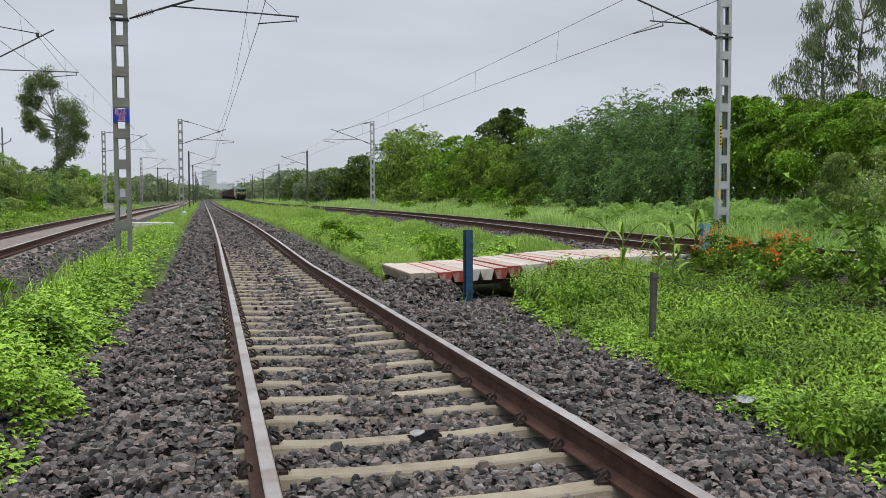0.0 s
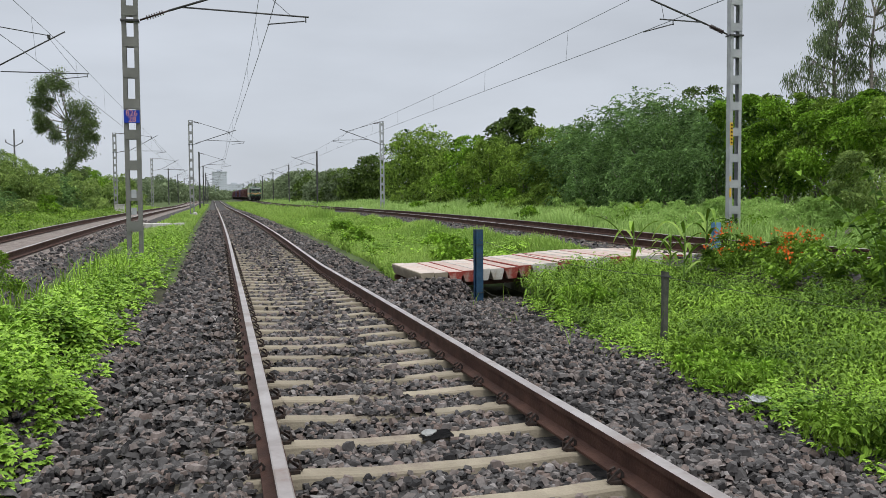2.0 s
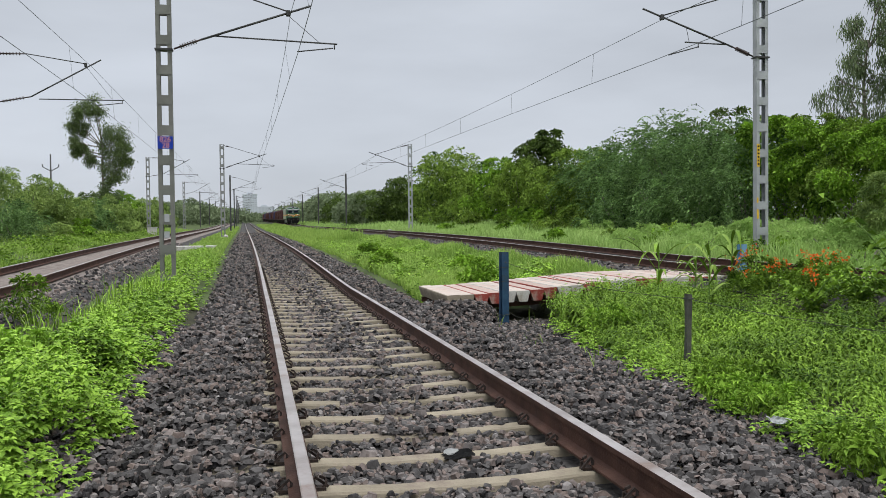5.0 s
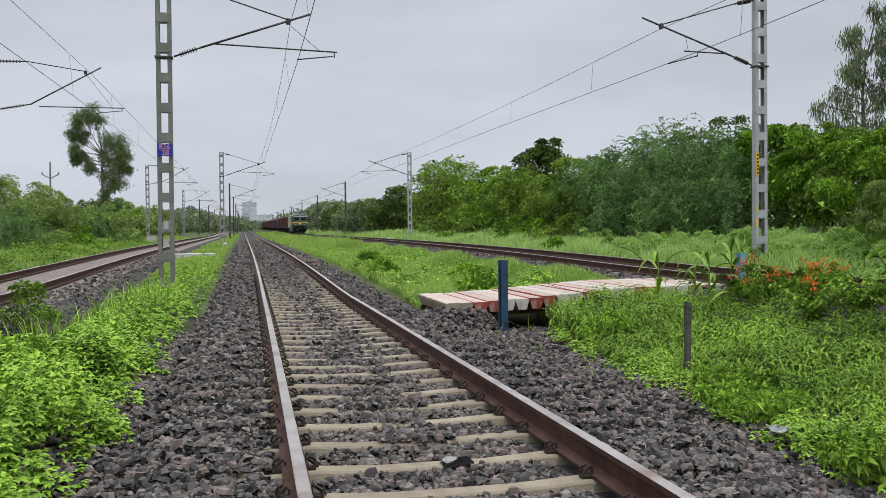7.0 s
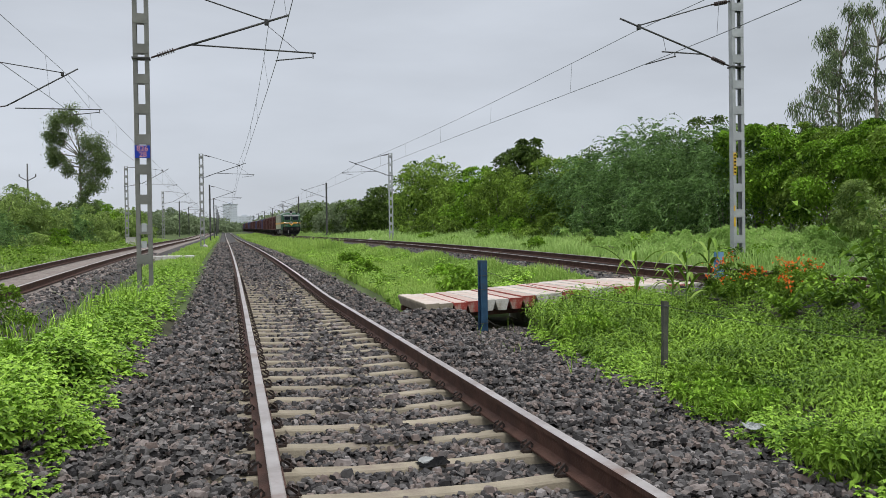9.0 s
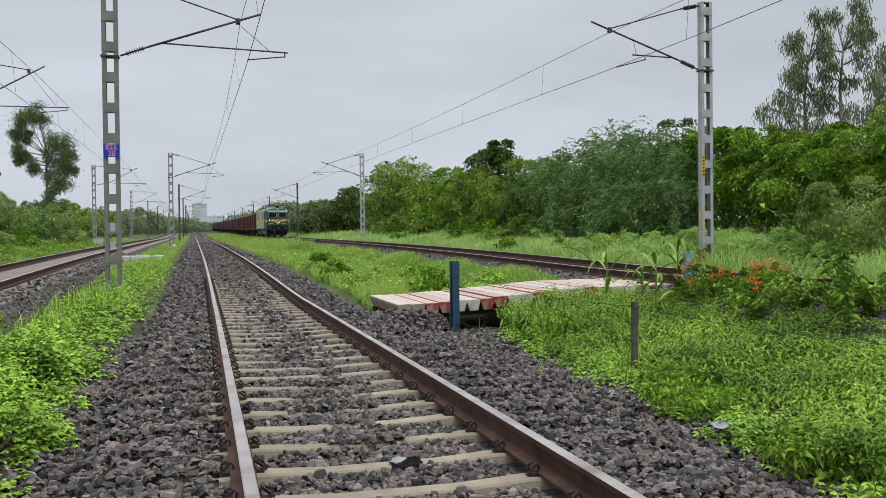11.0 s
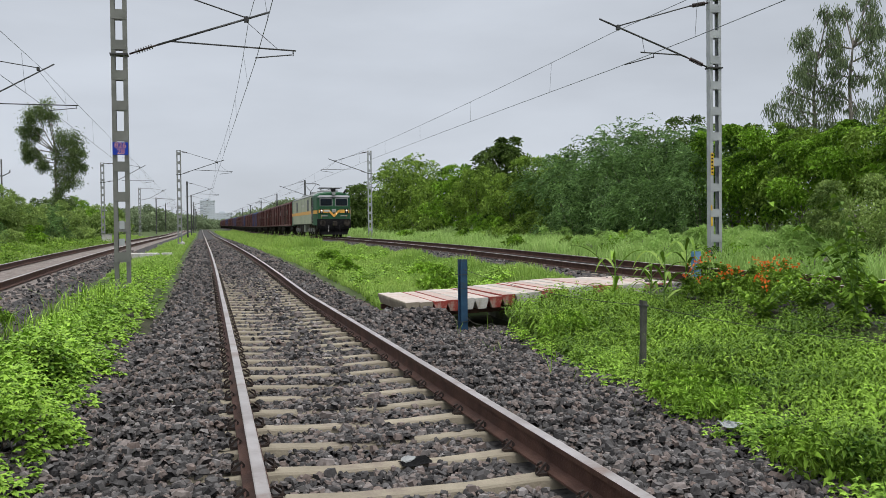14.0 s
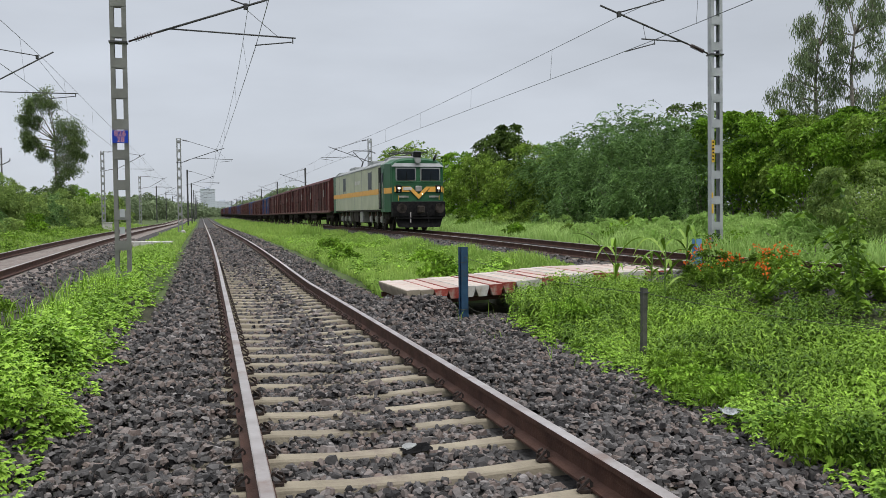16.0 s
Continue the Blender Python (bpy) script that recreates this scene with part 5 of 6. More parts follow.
def bush(x, y, rx, ry, h, mat, style, n, leaf, seed, label, sink=0.1):
    rg = np.random.default_rng(seed)
    ob = thing("bush", label, "bush", "bushes along the railway", pose(x, y, float(ground_z(x, y)) - sink, 0, 0, 0))
    bm = bmesh.new()
    for k in range(6):
        a = rg.uniform(0, 6.28)
        e = Vector((math.cos(a) * rx * 0.5, math.sin(a) * ry * 0.5, h * rg.uniform(0.45, 0.75)))
        m = Vector((e.x * 0.35, e.y * 0.35, e.z * 0.55))
        rod(bm, (0.06 * math.cos(a), 0.06 * math.sin(a), -0.05), m, 0.022 + 0.006 * h, 5, 0.014 + 0.004 * h)
        rod(bm, m, e, 0.014 + 0.004 * h, 5, 0.008)
    part("branching_stem", bm, M_BARK, ob)
    p, w, L, W = bush_leaves(rg, rx, ry, h, style, n, leaf)
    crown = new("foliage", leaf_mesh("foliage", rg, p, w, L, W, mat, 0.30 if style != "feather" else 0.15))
    crown.parent = ob
    return ob


def at_bearing(k, X):
    """A place X metres east of the viewpoint, seen at bearing tangent k from the view's middle."""
    zc = X / (0.966 * (0.2651 + k))
    return -1.1 + 0.966 * k * zc + 0.2588 * zc, 0.4 + zc * (0.966 - 0.2588 * k), zc


EAST_BUSHES = [  # bearing, distance east, width, height, leaf, style
    (-0.128, 21, 3.0, 6.0, "mid", "round"), (-0.092, 20, 3.2, 6.4, "dark", "round"), (-0.035, 20, 4.0, 7.6, "mid", "round"),
    (-0.012, 19, 2.6, 4.6, "mid", "round"), (0.018, 20, 2.8, 5.8, "lime", "round"), (0.045, 19, 2.3, 4.9, "mid", "round"),
    (0.078, 23, 2.6, 7.4, "dark", "broad"), (0.085, 19, 2.2, 4.2, "mid", "round"), (0.115, 20, 2.5, 5.3, "mid", "round"), (0.145, 20.5, 2.6, 5.7, "blue", "feather"),
    (0.185, 20, 2.9, 5.9, "blue", "feather"), (0.225, 20, 2.8, 6.1, "blue", "feather"), (0.262, 20, 2.5, 5.6, "blue", "feather"),
    (0.205, 17.5, 1.8, 3.2, "blue", "feather"), (0.155, 17.5, 1.6, 2.6, "blue", "feather"), (0.245, 17.5, 1.7, 2.9, "blue", "feather"),
    (0.300, 24, 2.6, 6.3, "dark", "broad"), (0.305, 19, 1.9, 4.3, "blue", "feather"), (0.345, 20, 2.1, 4.9, "lime", "broad"), (0.385, 20.5, 2.2, 4.7, "lime", "broad"),
    (0.365, 24, 2.2, 5.7, "mid", "broad"), (0.425, 20.5, 2.2, 4.3, "mid", "broad"), (0.465, 20, 2.1, 4.3, "lime", "broad"), (0.505, 19.5, 2.0, 4.2, "lime", "broad"),
    (0.555, 20, 2.1, 4.9, "mid", "broad"), (0.60, 19.5, 2.1, 4.7, "lime", "broad"), (0.66, 20, 2.3, 4.8, "mid", "broad"), (0.51, 16.2, 1.5, 2.5, "west", "round"),
    # rear row of near-black leaves, added to darken the hedge's hollows and block sky
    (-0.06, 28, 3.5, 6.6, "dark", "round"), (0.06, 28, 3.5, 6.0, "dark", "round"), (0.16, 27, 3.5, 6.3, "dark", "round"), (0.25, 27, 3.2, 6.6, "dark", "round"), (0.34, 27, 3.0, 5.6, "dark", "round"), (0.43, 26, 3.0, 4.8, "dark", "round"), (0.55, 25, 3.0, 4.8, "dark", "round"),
    (-0.02, 16.5, 1.3, 1.7, "mid", "round"), (0.05, 16.8, 1.2, 1.6, "lime", "round"), (0.10, 16.3, 1.1, 1.5, "mid", "round"), (0.335, 16.5, 1.2, 1.7, "pale", "round"), (0.375, 16.2, 1.2, 1.5, "pale", "round"),
    (0.42, 16.0, 1.1, 1.3, "pale", "round"), (0.27, 16.2, 1.0, 1.2, "pale", "round"), (0.13, 16.0, 1.0, 1.2, "pale", "round"), (-0.055, 16.2, 1.3, 1.6, "mid", "round"), (0.47, 15.8, 1.1, 1.4, "pale", "round")]
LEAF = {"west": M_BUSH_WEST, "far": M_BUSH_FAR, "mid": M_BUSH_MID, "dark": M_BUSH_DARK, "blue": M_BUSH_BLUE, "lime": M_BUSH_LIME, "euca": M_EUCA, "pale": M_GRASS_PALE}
SAY = {"west": "light green leafy", "far": "dull green", "mid": "dense mid-green", "dark": "dense dark green", "blue": "bluish-green drooping feathery", "lime": "bright yellow-green broad-leaved", "euca": "grey-green", "pale": "low pale green"}
for i, (k, X, w, h, tone, style) in enumerate(EAST_BUSHES):
    x, y, zc = at_bearing(k, X)
    leaf = float(np.clip((0.0036 if style == "round" else 0.0039) * zc, 0.085, 0.34)) * (1.0 if style != "feather" else 1.15)
    n = int(min(5500 if X > 23.5 else 15000, 3.2 * (w * w * 2 + w * h * 4) / (leaf * leaf * 0.25) * (0.55 if style != "feather" else 0.9)))
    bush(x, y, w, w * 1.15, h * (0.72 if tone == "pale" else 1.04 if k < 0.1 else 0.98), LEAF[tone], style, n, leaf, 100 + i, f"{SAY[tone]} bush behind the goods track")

rs = random.Random(21)
for i in range(30):
    x, y, zc = at_bearing(rs.uniform(-0.08, 0.62), rs.uniform(13.2, 16.4))
    h = rs.uniform(0.45, 0.95)
    tone = rs.choice(["pale", "pale", "mid", "lime"])
    bush(x, y, h * rs.uniform(0.8, 1.3), h, h, LEAF[tone], "round", 900, float(np.clip(0.0042 * zc, 0.06, 0.25)), 400 + i, "low leafy green shrub in the tall grass behind the goods track")

WEST_BUSHES = [(-0.50, -13, 2.2, 3.0, "west", "round"), (-0.545, -15, 2.6, 4.9, "west", "round"), (-0.56, -12, 1.8, 2.6, "blue", "feather"), (-0.47, -13.5, 2.2, 3.2, "blue", "feather"), (-0.445, -14, 2.4, 3.9, "west", "round"),
               (-0.43, -17, 3.0, 5.2, "lime", "round"), (-0.40, -13, 2.4, 3.2, "west", "round"), (-0.395, -19, 3.4, 5.6, "west", "round"), (-0.385, -14, 2.6, 3.2, "west", "round"), (-0.52, -22, 3.4, 5.0, "dark", "round"),
               (-0.46, -24, 3.6, 5.6, "dark", "round"), (-0.37, -22, 4.0, 6.0, "dark", "round"), (-0.35, -24, 5.0, 6.5, "west", "round"), (-0.60, -16, 2.4, 4.6, "west", "round"), (-0.48, -11.6, 1.2, 1.5, "lime", "round"),
               (-0.42, -11.4, 1.2, 1.4, "west", "round"), (-0.51, -11.2, 1.0, 1.3, "west", "round")]
for i, (k, X, w, h, tone, style) in enumerate(WEST_BUSHES):
    x, y, zc = at_bearing(k, X)
    leaf = float(np.clip(0.0036 * zc, 0.10, 0.45))
    n = int(min(12000, 4.0 * (w * w * 2 + w * h * 4) / (leaf * leaf * 0.25) * (0.55 if style != "feather" else 0.9)))
    bush(x, y, w, w * 1.15, h * 0.90, LEAF[tone], style, n, leaf * 0.8, 200 + i, f"{SAY[tone]} bush beyond the west track")


def far_tree(k, zc, w, h, tone, seed, label):
    x, y = -1.1 + 0.966 * k * zc + 0.2588 * zc, 0.4 + zc * (0.966 - 0.2588 * k)
    if -0.23 < k < -0.1:
        x = max(x, float(x2(y)) + 3.4 + 1.05 * w)          # clear of the goods line
    leaf = 0.0036 * zc
    n = int(min(5000 if zc < 400 else 1800, 3.0 * (w * w * 2 + w * h * 4) / (leaf * leaf * 0.25) * 0.6))
    return bush(x, y, w, w, h * 0.68, LEAF[tone], "round", n, leaf, seed, label, 0.3)


rt = random.Random(5)
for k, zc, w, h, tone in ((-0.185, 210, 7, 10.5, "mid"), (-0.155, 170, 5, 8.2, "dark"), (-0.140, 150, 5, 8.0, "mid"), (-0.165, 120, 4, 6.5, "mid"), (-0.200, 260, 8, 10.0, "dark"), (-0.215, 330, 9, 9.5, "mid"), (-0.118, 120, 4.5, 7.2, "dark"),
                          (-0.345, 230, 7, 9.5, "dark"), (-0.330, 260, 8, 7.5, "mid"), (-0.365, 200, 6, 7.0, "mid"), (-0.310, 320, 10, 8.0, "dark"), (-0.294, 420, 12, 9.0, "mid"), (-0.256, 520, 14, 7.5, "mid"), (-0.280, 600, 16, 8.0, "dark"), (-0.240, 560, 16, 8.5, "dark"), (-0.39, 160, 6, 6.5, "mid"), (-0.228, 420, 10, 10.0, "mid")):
    # most of these trees take the leaf tone with haze mixed in
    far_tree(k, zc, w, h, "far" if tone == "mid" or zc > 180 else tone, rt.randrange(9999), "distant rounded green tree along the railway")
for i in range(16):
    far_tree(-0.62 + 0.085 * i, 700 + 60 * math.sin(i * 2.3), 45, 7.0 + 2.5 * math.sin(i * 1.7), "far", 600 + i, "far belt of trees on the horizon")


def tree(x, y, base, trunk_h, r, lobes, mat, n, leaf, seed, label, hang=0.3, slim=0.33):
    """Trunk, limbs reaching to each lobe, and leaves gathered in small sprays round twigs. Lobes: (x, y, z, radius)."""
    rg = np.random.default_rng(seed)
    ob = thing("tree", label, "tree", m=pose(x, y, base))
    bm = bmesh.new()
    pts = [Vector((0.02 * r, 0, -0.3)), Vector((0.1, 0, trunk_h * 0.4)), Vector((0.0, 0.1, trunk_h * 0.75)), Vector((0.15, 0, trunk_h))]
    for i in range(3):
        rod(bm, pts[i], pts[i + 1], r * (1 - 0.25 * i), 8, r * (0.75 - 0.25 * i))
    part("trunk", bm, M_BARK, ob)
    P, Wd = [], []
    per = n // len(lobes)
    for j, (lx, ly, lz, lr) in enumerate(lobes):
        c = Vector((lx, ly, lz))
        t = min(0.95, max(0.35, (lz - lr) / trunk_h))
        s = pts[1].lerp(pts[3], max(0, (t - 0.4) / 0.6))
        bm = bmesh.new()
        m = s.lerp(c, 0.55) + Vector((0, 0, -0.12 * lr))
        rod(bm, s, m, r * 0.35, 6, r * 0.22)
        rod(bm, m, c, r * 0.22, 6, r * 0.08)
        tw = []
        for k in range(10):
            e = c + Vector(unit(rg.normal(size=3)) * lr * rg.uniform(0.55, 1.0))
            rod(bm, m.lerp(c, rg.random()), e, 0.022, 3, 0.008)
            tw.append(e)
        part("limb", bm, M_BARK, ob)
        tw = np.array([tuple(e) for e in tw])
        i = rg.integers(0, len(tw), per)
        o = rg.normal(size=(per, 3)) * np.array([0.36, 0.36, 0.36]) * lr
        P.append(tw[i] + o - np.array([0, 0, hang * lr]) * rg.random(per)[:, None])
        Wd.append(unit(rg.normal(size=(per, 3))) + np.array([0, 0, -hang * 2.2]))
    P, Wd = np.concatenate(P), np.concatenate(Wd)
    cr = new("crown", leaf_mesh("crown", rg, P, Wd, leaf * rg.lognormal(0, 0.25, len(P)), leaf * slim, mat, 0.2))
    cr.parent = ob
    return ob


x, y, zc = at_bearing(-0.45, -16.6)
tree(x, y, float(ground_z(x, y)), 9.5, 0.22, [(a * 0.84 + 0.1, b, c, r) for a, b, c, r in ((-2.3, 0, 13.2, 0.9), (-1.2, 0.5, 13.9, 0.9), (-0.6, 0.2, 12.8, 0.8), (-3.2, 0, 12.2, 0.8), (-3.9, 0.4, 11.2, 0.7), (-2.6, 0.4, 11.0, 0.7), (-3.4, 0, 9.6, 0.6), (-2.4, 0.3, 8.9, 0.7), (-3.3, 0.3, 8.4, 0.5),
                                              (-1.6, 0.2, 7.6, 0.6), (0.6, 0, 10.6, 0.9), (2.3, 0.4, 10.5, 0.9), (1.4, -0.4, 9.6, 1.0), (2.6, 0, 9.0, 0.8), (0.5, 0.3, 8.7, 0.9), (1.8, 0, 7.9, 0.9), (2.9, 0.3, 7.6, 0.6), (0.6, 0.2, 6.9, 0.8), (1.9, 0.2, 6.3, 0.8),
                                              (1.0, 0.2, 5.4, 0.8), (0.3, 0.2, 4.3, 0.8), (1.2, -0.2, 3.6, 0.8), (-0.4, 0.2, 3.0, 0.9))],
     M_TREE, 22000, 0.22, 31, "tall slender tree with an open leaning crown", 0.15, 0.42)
rt = random.Random(8)
GUMS = [  # bearing, distance east, height, lobes as (across, height, radius)
    (0.436, 30, 11.6, ((0.4, 11.3, .40), (0.0, 10.6, .42), (0.6, 10.3, .40), (-0.5, 10.0, .45), (0.3, 9.5, .45), (-0.7, 9.0, .45), (0.2, 8.6, .50), (-1.3, 8.3, .45), (-0.4, 8.0, .50), (0.5, 7.6, .45), (-1.5, 7.2, .50),
                       (-0.6, 6.9, .55), (0.3, 6.7, .50), (-2.0, 6.5, .45), (-1.4, 5.9, .60), (-0.4, 5.7, .60), (0.4, 5.4, .55), (-2.0, 5.4, .55))),
    (0.478, 31, 12.2, ((0.9, 11.9, .45), (0.2, 11.4, .42), (1.2, 11.0, .42), (0.3, 10.4, .45), (0.9, 9.9, .50), (-0.2, 9.6, .42), (0.6, 9.0, .45), (-0.4, 8.5, .42), (1.4, 10.2, .35), (-0.9, 8.1, .42), (0.2, 7.8, .4), (-0.5, 7.0, .5), (0.4, 6.4, .5))),
    (0.520, 30, 9.0, ((0.5, 8.6, .55), (1.0, 7.9, .55), (-0.1, 7.4, .50), (0.8, 6.9, .60), (-0.6, 6.4, .55), (0.4, 5.9, .65), (1.2, 5.6, .60), (-0.9, 5.3, .60))),
    (0.575, 29, 9.8, ((0.0, 9.4, .55), (0.6, 8.7, .60), (-0.6, 8.3, .55), (0.1, 7.6, .65), (0.9, 7.0, .60), (-0.8, 6.8, .60), (0.2, 6.2, .70), (-0.5, 5.5, .65), (0.8, 5.3, .6))),
    (0.640, 29, 10.5, ((0.0, 10.0, .55), (0.6, 9.1, .60), (-0.6, 8.7, .55), (0.1, 7.9, .65), (0.9, 7.2, .60), (-0.8, 6.9, .60), (0.2, 6.2, .70), (-0.5, 5.5, .65), (0.8, 5.3, .6)))]
for i, (k, X, h, crown) in enumerate(GUMS):
    x, y, zc = at_bearing(k, X)
    lobes = [(a, rt.uniform(-0.9, 0.9), z, r) for a, z, r in crown]
    tree(x, y, float(ground_z(x, y)) - 0.2, h * 0.80, 0.15, lobes, M_EUCA, 270 * len(lobes), 0.25, 41 + i, "tall gum tree with thin hanging grey-green leaves", 0.85, 0.20)


# ---------------------------------------------------------------- foot crossing of old sleepers
def crossing_piece(end_mat, top_mat, length):
    bm = bmesh.new()
    prof = [(-0.078, -0.205), (-0.128, -0.05), (-0.128, -0.012), (-0.116, 0.0), (0.116, 0.0), (0.128, -0.012), (0.128, -0.05), (0.078, -0.205)]
    rows = [[bm.verts.new((u, yy, w)) for u, w in prof] for yy in (0.0, 0.012, length - 0.012, length)]
    for a, b in zip(rows, rows[1:]):
        for i in range(8):
            f = bm.faces.new((a[i], a[(i + 1) % 8], b[(i + 1) % 8], b[i]))
            f.material_index = 1 if i == 3 else 0
    bm.faces.new(rows[0]); bm.faces.new(rows[-1])
    bmesh.ops.recalc_face_normals(bm, faces=bm.faces)
    me = bpy.data.meshes.new("crossing_sleeper")
    bm.to_mesh(me); bm.free()
    me.materials.append(end_mat); me.materials.append(top_mat)
    return me


def foot_crossing():
    ob = thing("foot_crossing", "foot crossing of old concrete sleepers painted faded red and white", "foot crossing")
    red, white, bare = crossing_piece(M_PAINT_RED, M_TOP_RED, 2.75), crossing_piece(M_PAINT_WHITE, M_TOP_WHITE, 2.75), crossing_piece(M_SLEEPER, M_TOP_WHITE, 2.75)
    rg = random.Random(3)
    for k in range(21):
        x = 2.42 + k * 0.268
        me = bare if k < 2 else (red if (k // 2) % 2 else white)
        p = new("crossing_sleeper", me)
        p.parent = ob
        p.matrix_basis = pose(x, 15.55 + rg.uniform(-0.05, 0.05), -0.005 + 0.225 * smooth01((x - 2.4) / 4.5) + rg.uniform(-0.006, 0.006), 0, rg.uniform(-1, 1) - 2.2, rg.uniform(-0.4, 0.4))
    for yy in (15.85, 16.9, 18.0):
        bm = bmesh.new()
        sweep(bm, [(-0.05, -0.32), (0.05, -0.32), (0.05, -0.22), (-0.05, -0.22)], [((2.3, yy, 0.0), (0, 1, 0)), ((7.6, yy, 0.21), (0, 1, 0))])
        part("bearer", bm, M_RUST, ob, "rusty steel bearer")
    for x, t in ((2.55, -0.31), (4.9, -0.21), (7.2, -0.11)):
        part("pier", block(x - 0.2, x + 0.2, 15.9, 18.1, -0.75, t, 0.02), M_CONC, ob, "concrete pier")


foot_crossing()
ps = thing("path_slab", "flat pale concrete path slab between the tracks", "path slab", m=pose(-3.9 + float(sx(44)), 44, float(ground_z(-3.7, 44)) + 0.16))
for k in range(5):
    part("slab", block(-1.25 + 0.5 * k, -0.77 + 0.5 * k, -0.8, 0.8, -0.22, 0.06, 0.012), M_PAINT_WHITE, ps)


# ---------------------------------------------------------------- posts and wire
def blue_post(x, y, top, mat, label):
    z = float(ground_z(x, y)) - 0.05
    ob = thing("fence_post", label, "post", "posts of the crossing fence", pose(x, y, z, 0, 0, 20))
    h = top - z
    bm = bmesh.new()
    box(bm, -0.072, 0.072, -0.06, -0.046, 0, h); box(bm, -0.010, 0.010, -0.046, 0.06, 0, h); box(bm, -0.036, 0.036, 0.045, 0.085, 0, h)
    part("rail_post", bm, mat, ob)
    for q in (0.18, 0.62, 0.80):
        bm = bmesh.new()
        c = [(0.082, -0.07), (0.082, 0.095), (-0.082, 0.095), (-0.082, -0.07)]
        for a, b in zip(c, c[1:] + c[:1]):
            rod(bm, (a[0], a[1], h * q), (b[0], b[1], h * q + 0.006), 0.005, 4)
        part("wire_loop", bm, M_POST, ob)


blue_post(3.17, 14.85, 0.79, M_BLUE, "dark blue painted old-rail fence post beside the crossing")
blue_post(7.78, 14.75, 0.86, M_BLUE_LIGHT, "pale blue painted old-rail post by the goods track")
wp = thing("fence_post", "thin dark weathered fence post in the weeds", "post", "posts of the crossing fence", pose(4.04, 9.85, -0.6, 0, 1.2, 10))
part("stake", loft(bmesh.new(), [[(-0.030, -0.035, 0), (0.030, -0.035, 0), (0.030, 0.035, 0), (-0.030, 0.035, 0)], [(-0.04, -0.03, 0.6), (0.029, -0.03, 0.6), (0.04, 0.034, 0.6), (-0.029, 0.03, 0.6)],
                             [(-0.038, -0.032, 1.0), (0.034, -0.03, 0.985), (0.036, 0.03, 0.99), (-0.04, 0.03, 1.0)]]), M_POST, wp)
part("wire_tie", box(bmesh.new(), -0.05, 0.05, -0.045, 0.045, 0.93, 0.945), M_POLE, wp)
fw = thing("barbed_wire", "slack rusty barbed wire strung between fence posts", "wire")
for pts in ([(3.17, 14.85, 0.62), (4.02, 9.85, 0.34), (6.6, 6.0, 0.06)], [(3.17, 14.85, -0.18), (3.6, 14.5, -0.33), (4.1, 14.3, -0.40)]):
    bm = bmesh.new()
    for p, q in zip(pts, pts[1:]):
        p, q = Vector(p), Vector(q)
        last = p
        for i in range(1, 15):
            t = i / 14
            c = p.lerp(q, t) - Vector((0, 0, 0.10 * 4 * t * (1 - t)))
            rod(bm, last, c, 0.004, 4)
            if i % 2:
                rod(bm, c + Vector((0.015, 0.0, 0.02)), c - Vector((0.015, 0, 0.02)), 0.003, 3)
            last = c
    tagged(part("strand", bm, M_POST, fw), kind="stuff")


# ---------------------------------------------------------------- garden plants by the crossing
def ribbon(bm, start, out, length, width, rise, fall, n=8, seed=0):
    """A long arching leaf."""
    start, out = Vector(start), Vector(out).normalized()
    side = out.cross(Vector((0, 0, 1))).normalized()
    prev = None
    for i in range(n + 1):
        t = i / n
        c = start + out * length * (t * 0.75) + Vector((0, 0, length * (rise * t - fall * t * t)))
        w = width * math.sin(math.pi * min(1, 0.12 + 0.88 * t)) * 0.5 + 0.001
        row = [bm.verts.new(c - side * w + Vector((0, 0, w * 0.35))), bm.verts.new(c), bm.verts.new(c + side * w + Vector((0, 0, w * 0.35)))]
        if prev:
            bm.faces.new((prev[0], prev[1], row[1], row[0])); bm.faces.new((prev[1], prev[2], row[2], row[1]))
        prev = row


def maize(x, y, h, seed, label):
    rg = random.Random(seed)
    z = float(ground_z(x, y))
    ob = thing("maize_plant", label, "maize plant", "maize by the crossing", pose(x, y, z))
    part("stalk", rod(bmesh.new(), (0, 0, -0.05), (0.03, 0, h * 0.8), 0.018, 6, 0.01), M_STEM, ob)
    for k in range(8):
        a = k * 2.4 + rg.uniform(-0.4, 0.4)
        bm = bmesh.new()
        ribbon(bm, (0.01, 0, h * (0.25 + 0.07 * k)), (math.cos(a), math.sin(a), 0), h * rg.uniform(0.55, 0.85), 0.07, rg.uniform(0.7, 1.25), rg.uniform(0.7, 1.3))
        part("leaf", bm, M_HERB_R if k % 3 else M_GRASS, ob)
    return ob


maize(5.85, 14.3, 1.5, 1, "young maize plant with one upright curled leaf")
maize(6.05, 12.9, 1.4, 2, "young maize plant with long arching leaves")
maize(6.75, 13.4, 1.1, 3, "short maize plant with arching leaves")
maize(6.35, 13.9, 0.85, 4, "short maize plant with arching leaves")


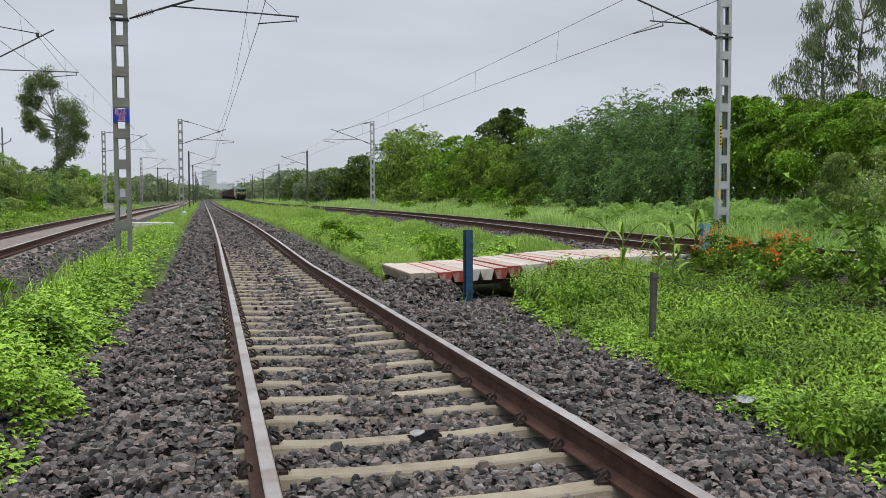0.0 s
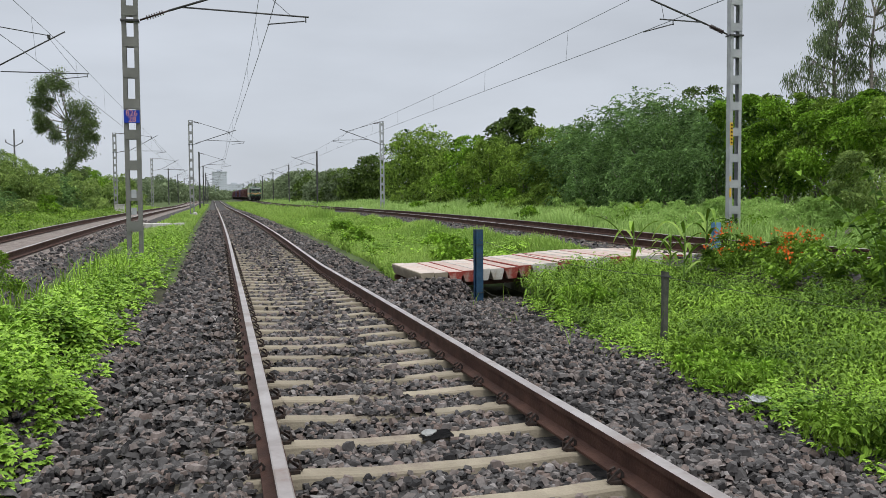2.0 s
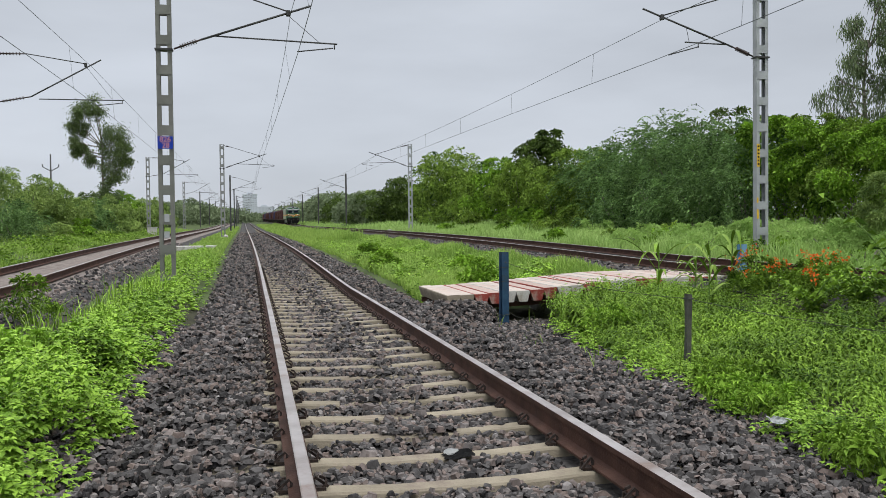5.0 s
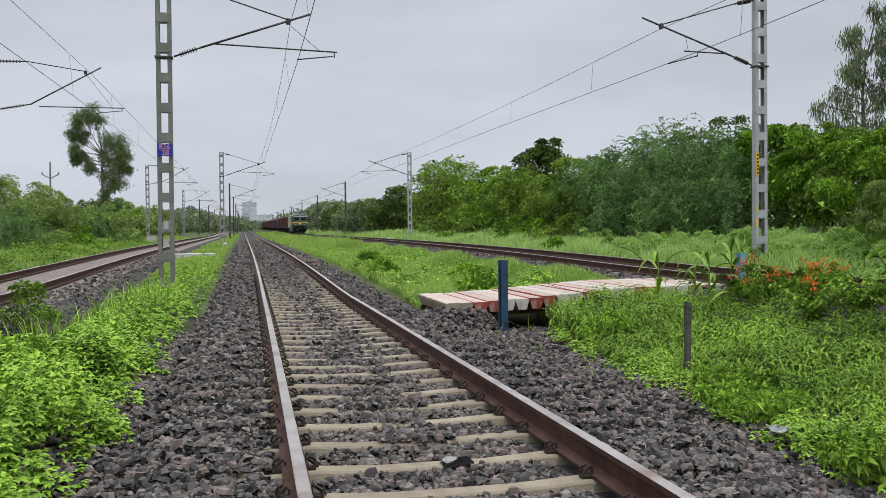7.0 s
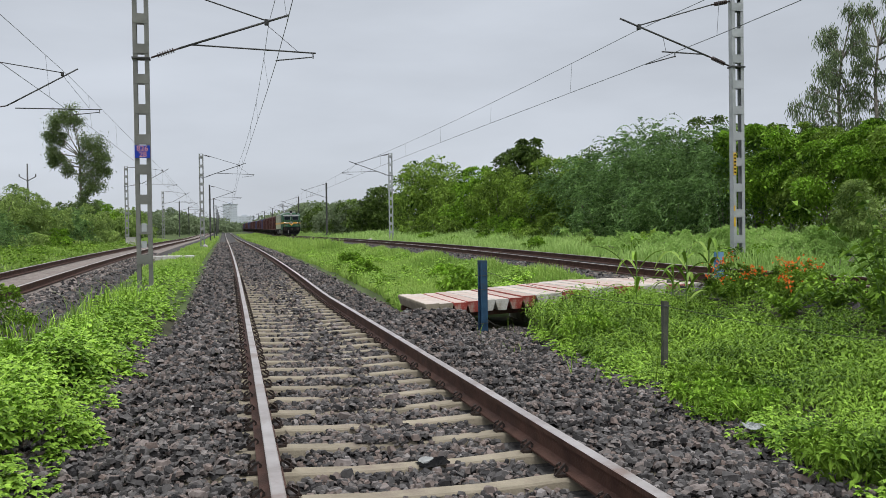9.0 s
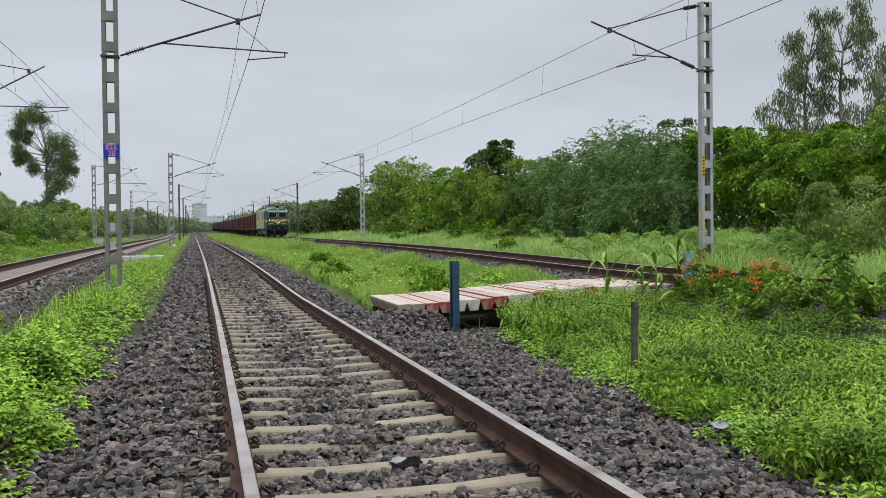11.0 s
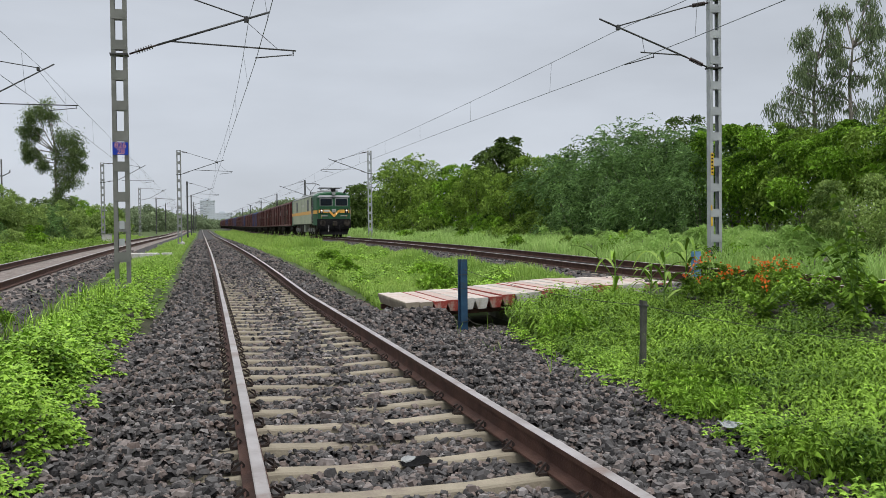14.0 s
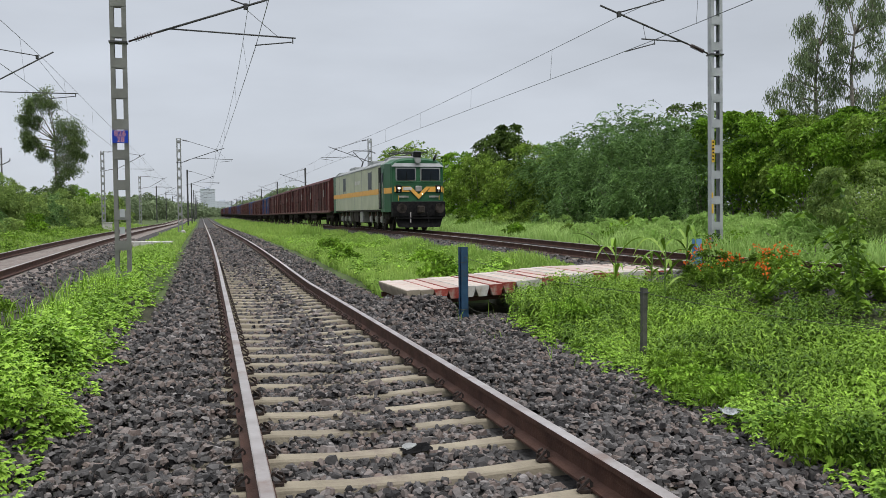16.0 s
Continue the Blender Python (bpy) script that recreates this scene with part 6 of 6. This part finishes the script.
def flower_shrub(x, y, h, r, seed, heads):
    rg = np.random.default_rng(seed)
    z = float(ground_z(x, y))
    ob = thing("flowering_shrub", "feathery green shrub with clusters of orange flowers", "shrub", m=pose(x, y, z))
    p, w, L, W = bush_leaves(rg, r, r, h * 0.86, "feather", 6500, 0.06)
    f = new("foliage", leaf_mesh("foliage", rg, p, w, L, W * 1.2, M_HERB_R, 0.15))
    f.parent = ob
    bm = bmesh.new()
    tips = []
    for k in range(heads):
        a, q = rg.uniform(0, 6.28), rg.uniform(0.25, 1.05) * r
        t = Vector((q * math.cos(a), q * math.sin(a), h * (1.02 - 0.40 * (q / r) ** 2) + rg.uniform(-0.12, 0.10)))
        rod(bm, (t.x * 0.3, t.y * 0.3, 0), t, 0.012, 4, 0.005)
        tips.append(t)
    part("branching_stem", bm, M_STEM, ob)
    for t in tips:
        n = 12
        o = rg.normal(size=(n, 3)) * np.array([0.055, 0.055, 0.045])
        fl = new("flower_head", leaf_mesh("flower_head", rg, np.array(t)[None] + o, rg.normal(size=(n, 3)) + np.array([0, 0, 0.5]), 0.055, 0.040, M_FLOWER))
        fl.parent = ob


flower_shrub(7.0, 12.9, 0.76, 0.52, 51, 9)
flower_shrub(7.85, 12.7, 0.76, 0.52, 52, 9)
flower_shrub(7.3, 11.9, 0.68, 0.55, 53, 5)


def rambling_shrub(x, y, h, n_stems, spread, seed, leaf, label, lean=(0, 0)):
    rg = np.random.default_rng(seed)
    z = float(ground_z(x, y))
    ob = thing("rambling_shrub", label, "shrub", m=pose(x, y, z))
    bm = bmesh.new()
    P, Wd = [], []
    for k in range(n_stems):
        a = rg.uniform(0, 6.28)
        L = h * rg.uniform(0.6, 1.1)
        dx, dy = math.cos(a) * spread * rg.uniform(0.3, 1) + lean[0], math.sin(a) * spread * rg.uniform(0.3, 1) + lean[1]
        last = Vector((0.05 * math.cos(a), 0.05 * math.sin(a), 0))
        for i in range(1, 11):
            t = i / 10
            c = Vector((dx * t ** 1.5, dy * t ** 1.5, L * (1.25 * t - 0.3 * t * t)))
            rod(bm, last, c, 0.012 * (1.1 - t) + 0.003, 4)
            for q in range(3):
                b = rg.uniform(0, 6.28)
                P.append(tuple(last.lerp(c, rg.random())))
                Wd.append((math.cos(b), math.sin(b), rg.uniform(-0.2, 0.5)))
            last = c
    part("branching_stem", bm, M_STEM, ob)
    P, Wd = np.array(P), np.array(Wd)
    lv = new("foliage", leaf_mesh("foliage", rg, P, Wd, leaf * rg.lognormal(0, 0.2, len(P)), leaf * 0.62, M_HERB_R, 0.35))
    lv.parent = ob
    return ob


rambling_shrub(6.75, 9.3, 1.70, 5, 0.7, 61, 0.13, "rambling green shrub with long shoots and broad leaves", (-0.6, 0.1))
rambling_shrub(7.35, 9.6, 0.85, 9, 0.8, 62, 0.12, "rambling green shrub with long shoots and broad leaves")
rambling_shrub(7.0, 10.6, 0.6, 11, 0.8, 63, 0.11, "low tangled green shrub with broad leaves")
rambling_shrub(7.9, 10.2, 0.55, 10, 0.8, 64, 0.12, "rambling green shrub with broad leaves by the goods track")
rambling_shrub(7.15, 9.9, 0.62, 12, 0.7, 67, 0.11, "low tangled green shrub with broad leaves")
rambling_shrub(7.5, 11.0, 0.55, 12, 0.7, 68, 0.10, "low tangled green shrub with broad leaves")
rambling_shrub(6.5, 10.9, 0.6, 12, 0.7, 65, 0.10, "low tangled green shrub with broad leaves")
rambling_shrub(7.6, 8.4, 0.7, 10, 0.7, 66, 0.12, "low tangled green shrub with broad leaves")
for i, (x, y, h) in enumerate(((4.3, 20.6, 0.75), (3.0, 27, 0.6), (3.4, 33, 0.6), (5.1, 25, 0.5), (3.75, 8.3, 0.30), (4.3, 12.6, 0.55), (-3.6, 4.9, 0.55), (-3.2, 8.6, 0.55), (-4.3, 13.5, 0.8), (3.4, 7.4, 0.32), (3.2, 5.4, 0.30))):
    rg = np.random.default_rng(300 + i)
    ob = thing("weed_clump", "dense clump of taller green weeds", "weed", "weed clumps by the tracks", pose(x + float(sx(y)), y, float(ground_z(x + float(sx(y)), y))))
    bm = bmesh.new()
    for q in range(5):
        rod(bm, (0, 0, -0.02), (0.2 * math.cos(q * 1.26), 0.2 * math.sin(q * 1.26), h * 0.7), 0.01, 4, 0.004)
    part("branching_stem", bm, M_STEM, ob)
    p, w, L, W = bush_leaves(rg, 0.45, 0.45, h, "round", 1500, 0.06 if y < 14 else 0.11)
    f = new("foliage", leaf_mesh("foliage", rg, p, w, L, W, M_HERB if i % 2 or y > 18 else M_HERB_R))
    f.parent = ob

# ---------------------------------------------------------------- small things and the distance
rg = random.Random(77)
bm = bmesh.new()
rows = [[bm.verts.new((0.06 * i - 0.15 + rg.uniform(-0.02, 0.02), 0.06 * j - 0.12 + rg.uniform(-0.02, 0.02), 0.03 + rg.uniform(0, 0.07))) for i in range(6)] for j in range(5)]
for a, b in zip(rows, rows[1:]):
    for i in range(5):
        bm.faces.new((a[i], a[i + 1], b[i + 1], b[i]))
bmesh.ops.solidify(bm, geom=bm.faces[:], thickness=0.004)
lt = tagged(part("crumpled_sheet", bm, M_LITTER), "crumpled pale plastic sheet lying among weeds", "litter")
lt.matrix_basis = pose(3.05, 6.5, -0.40, 8, 5, 30) @ Matrix.Scale(0.6, 4)
bm = bmesh.new()
bmesh.ops.create_uvsphere(bm, u_segments=10, v_segments=6, radius=1.0)
for v in bm.verts:
    v.co = Vector((v.co.x * 0.055, v.co.y * 0.04, v.co.z * 0.016)) * rg.uniform(0.85, 1.1)
ch = tagged(part("pale_stone_chip", bm, M_GALV), "flat pale stone chip lying on a dark rag", "stone")
ch.matrix_basis = pose(0.086, 5.36 + 0.18, -0.188, 12, -8, 20)
bm = bmesh.new()
rows = [[bm.verts.new((0.05 * i - 0.10 + rg.uniform(-0.012, 0.012), 0.045 * j - 0.07 + rg.uniform(-0.012, 0.012), rg.uniform(0.0, 0.016))) for i in range(5)] for j in range(4)]
for a, b in zip(rows, rows[1:]):
    for i in range(4):
        bm.faces.new((a[i], a[i + 1], b[i + 1], b[i]))
bmesh.ops.solidify(bm, geom=bm.faces[:], thickness=0.005)
rag = tagged(part("crumpled_rag", bm, M_BLACK), "small crumpled black rag lying on a sleeper", "litter")
rag.matrix_basis = pose(0.12, 5.49, -0.200, 4, -3, 12)
for x, y in ((-2.7, 69.0), (11.2, 76.0), (11.6, 77.5), (-9.3, 92.0)):
    bm = bmesh.new()
    bmesh.ops.create_icosphere(bm, subdivisions=2, radius=0.19)
    for v in bm.verts:
        v.co = Vector((v.co.x, v.co.y, max(v.co.z, -0.1) * 1.15)) * rg.uniform(0.92, 1.05)
    st = tagged(part("marker_stone", bm, M_PAINT_WHITE), "whitewashed round marker stone beside the track", "stone", "whitewashed marker stones")
    x = x + float(sx(y))
    st.location = (x, y, float(ground_z(x, y)) + 0.12)
bx = thing("trackside_box", "small white trackside equipment box on a plinth", "equipment box", m=pose(-9.6 + float(sx(86)), 84, float(ground_z(-10.4, 84))))
part("cabinet", block(-0.4, 0.4, -0.3, 0.3, 0.15, 0.8, 0.03), M_PAINT_WHITE, bx)
part("lid", block(-0.45, 0.45, -0.35, 0.35, 0.8, 0.86, 0.02), M_PAINT_WHITE, bx)
part("plinth", block(-0.5, 0.5, -0.4, 0.4, -0.2, 0.15), M_CONC, bx)

zc, k = 100, -0.5125
px, py = -1.1 + 0.966 * k * zc + 0.2588 * zc, 0.4 + zc * (0.966 - 0.2588 * k)
tp = thing("power_pole", "slim dark power pole with a forked cross-arm", "power pole", m=pose(px, py, float(ground_z(px, py))))
part("pole", rod(bmesh.new(), (0, 0, -0.3), (0, 0, 8.6), 0.13, 8, 0.08), M_POLE, tp)
for s in (-1, 1):
    part("cross_arm", bar((0, 0, 6.6), (s * 0.9, 0, 7.1), 0.05, 6), M_POLE, tp)
    part("pin_insulator", bar((s * 0.9, 0, 7.05), (s * 0.9, 0, 7.4), 0.06, 6), M_INSUL, tp)


def far_building(k, zc, w, d, h, floors, label):
    x, y = -1.1 + 0.966 * k * zc + 0.2588 * zc, 0.4 + zc * (0.966 - 0.2588 * k)
    ob = thing("apartment_tower", label, "building", m=pose(x, y, 2.2))
    wall = part("wall", block(-w / 2, w / 2, 0, d, -1, h), M_FAR_BUILDING, ob)
    part("roof", block(-w / 2 - 0.4, w / 2 + 0.4, -0.4, d + 0.4, h, h + 1.0), M_FAR_BUILDING, ob)
    part("stair_tower", block(-w * 0.18, w * 0.12, d * 0.3, d * 0.6, h + 1.0, h + 4.0), M_FAR_BUILDING, ob)
    for f in range(floors):
        for q in range(6):
            x0 = -w / 2 + w * (q + 0.2) / 6
            part("window", block(x0, x0 + w / 6 * 0.6, -0.12, 0.15, 1.2 + f * h / floors, 1.2 + f * h / floors + 1.5), M_FAR_GLASS, wall)


far_building(-0.2735, 1200, 20, 16, 47, 15, "pale hazy apartment tower in the far distance")
far_building(-0.2560, 1500, 34, 16, 37, 11, "low pale apartment block in the far distance")


motions()
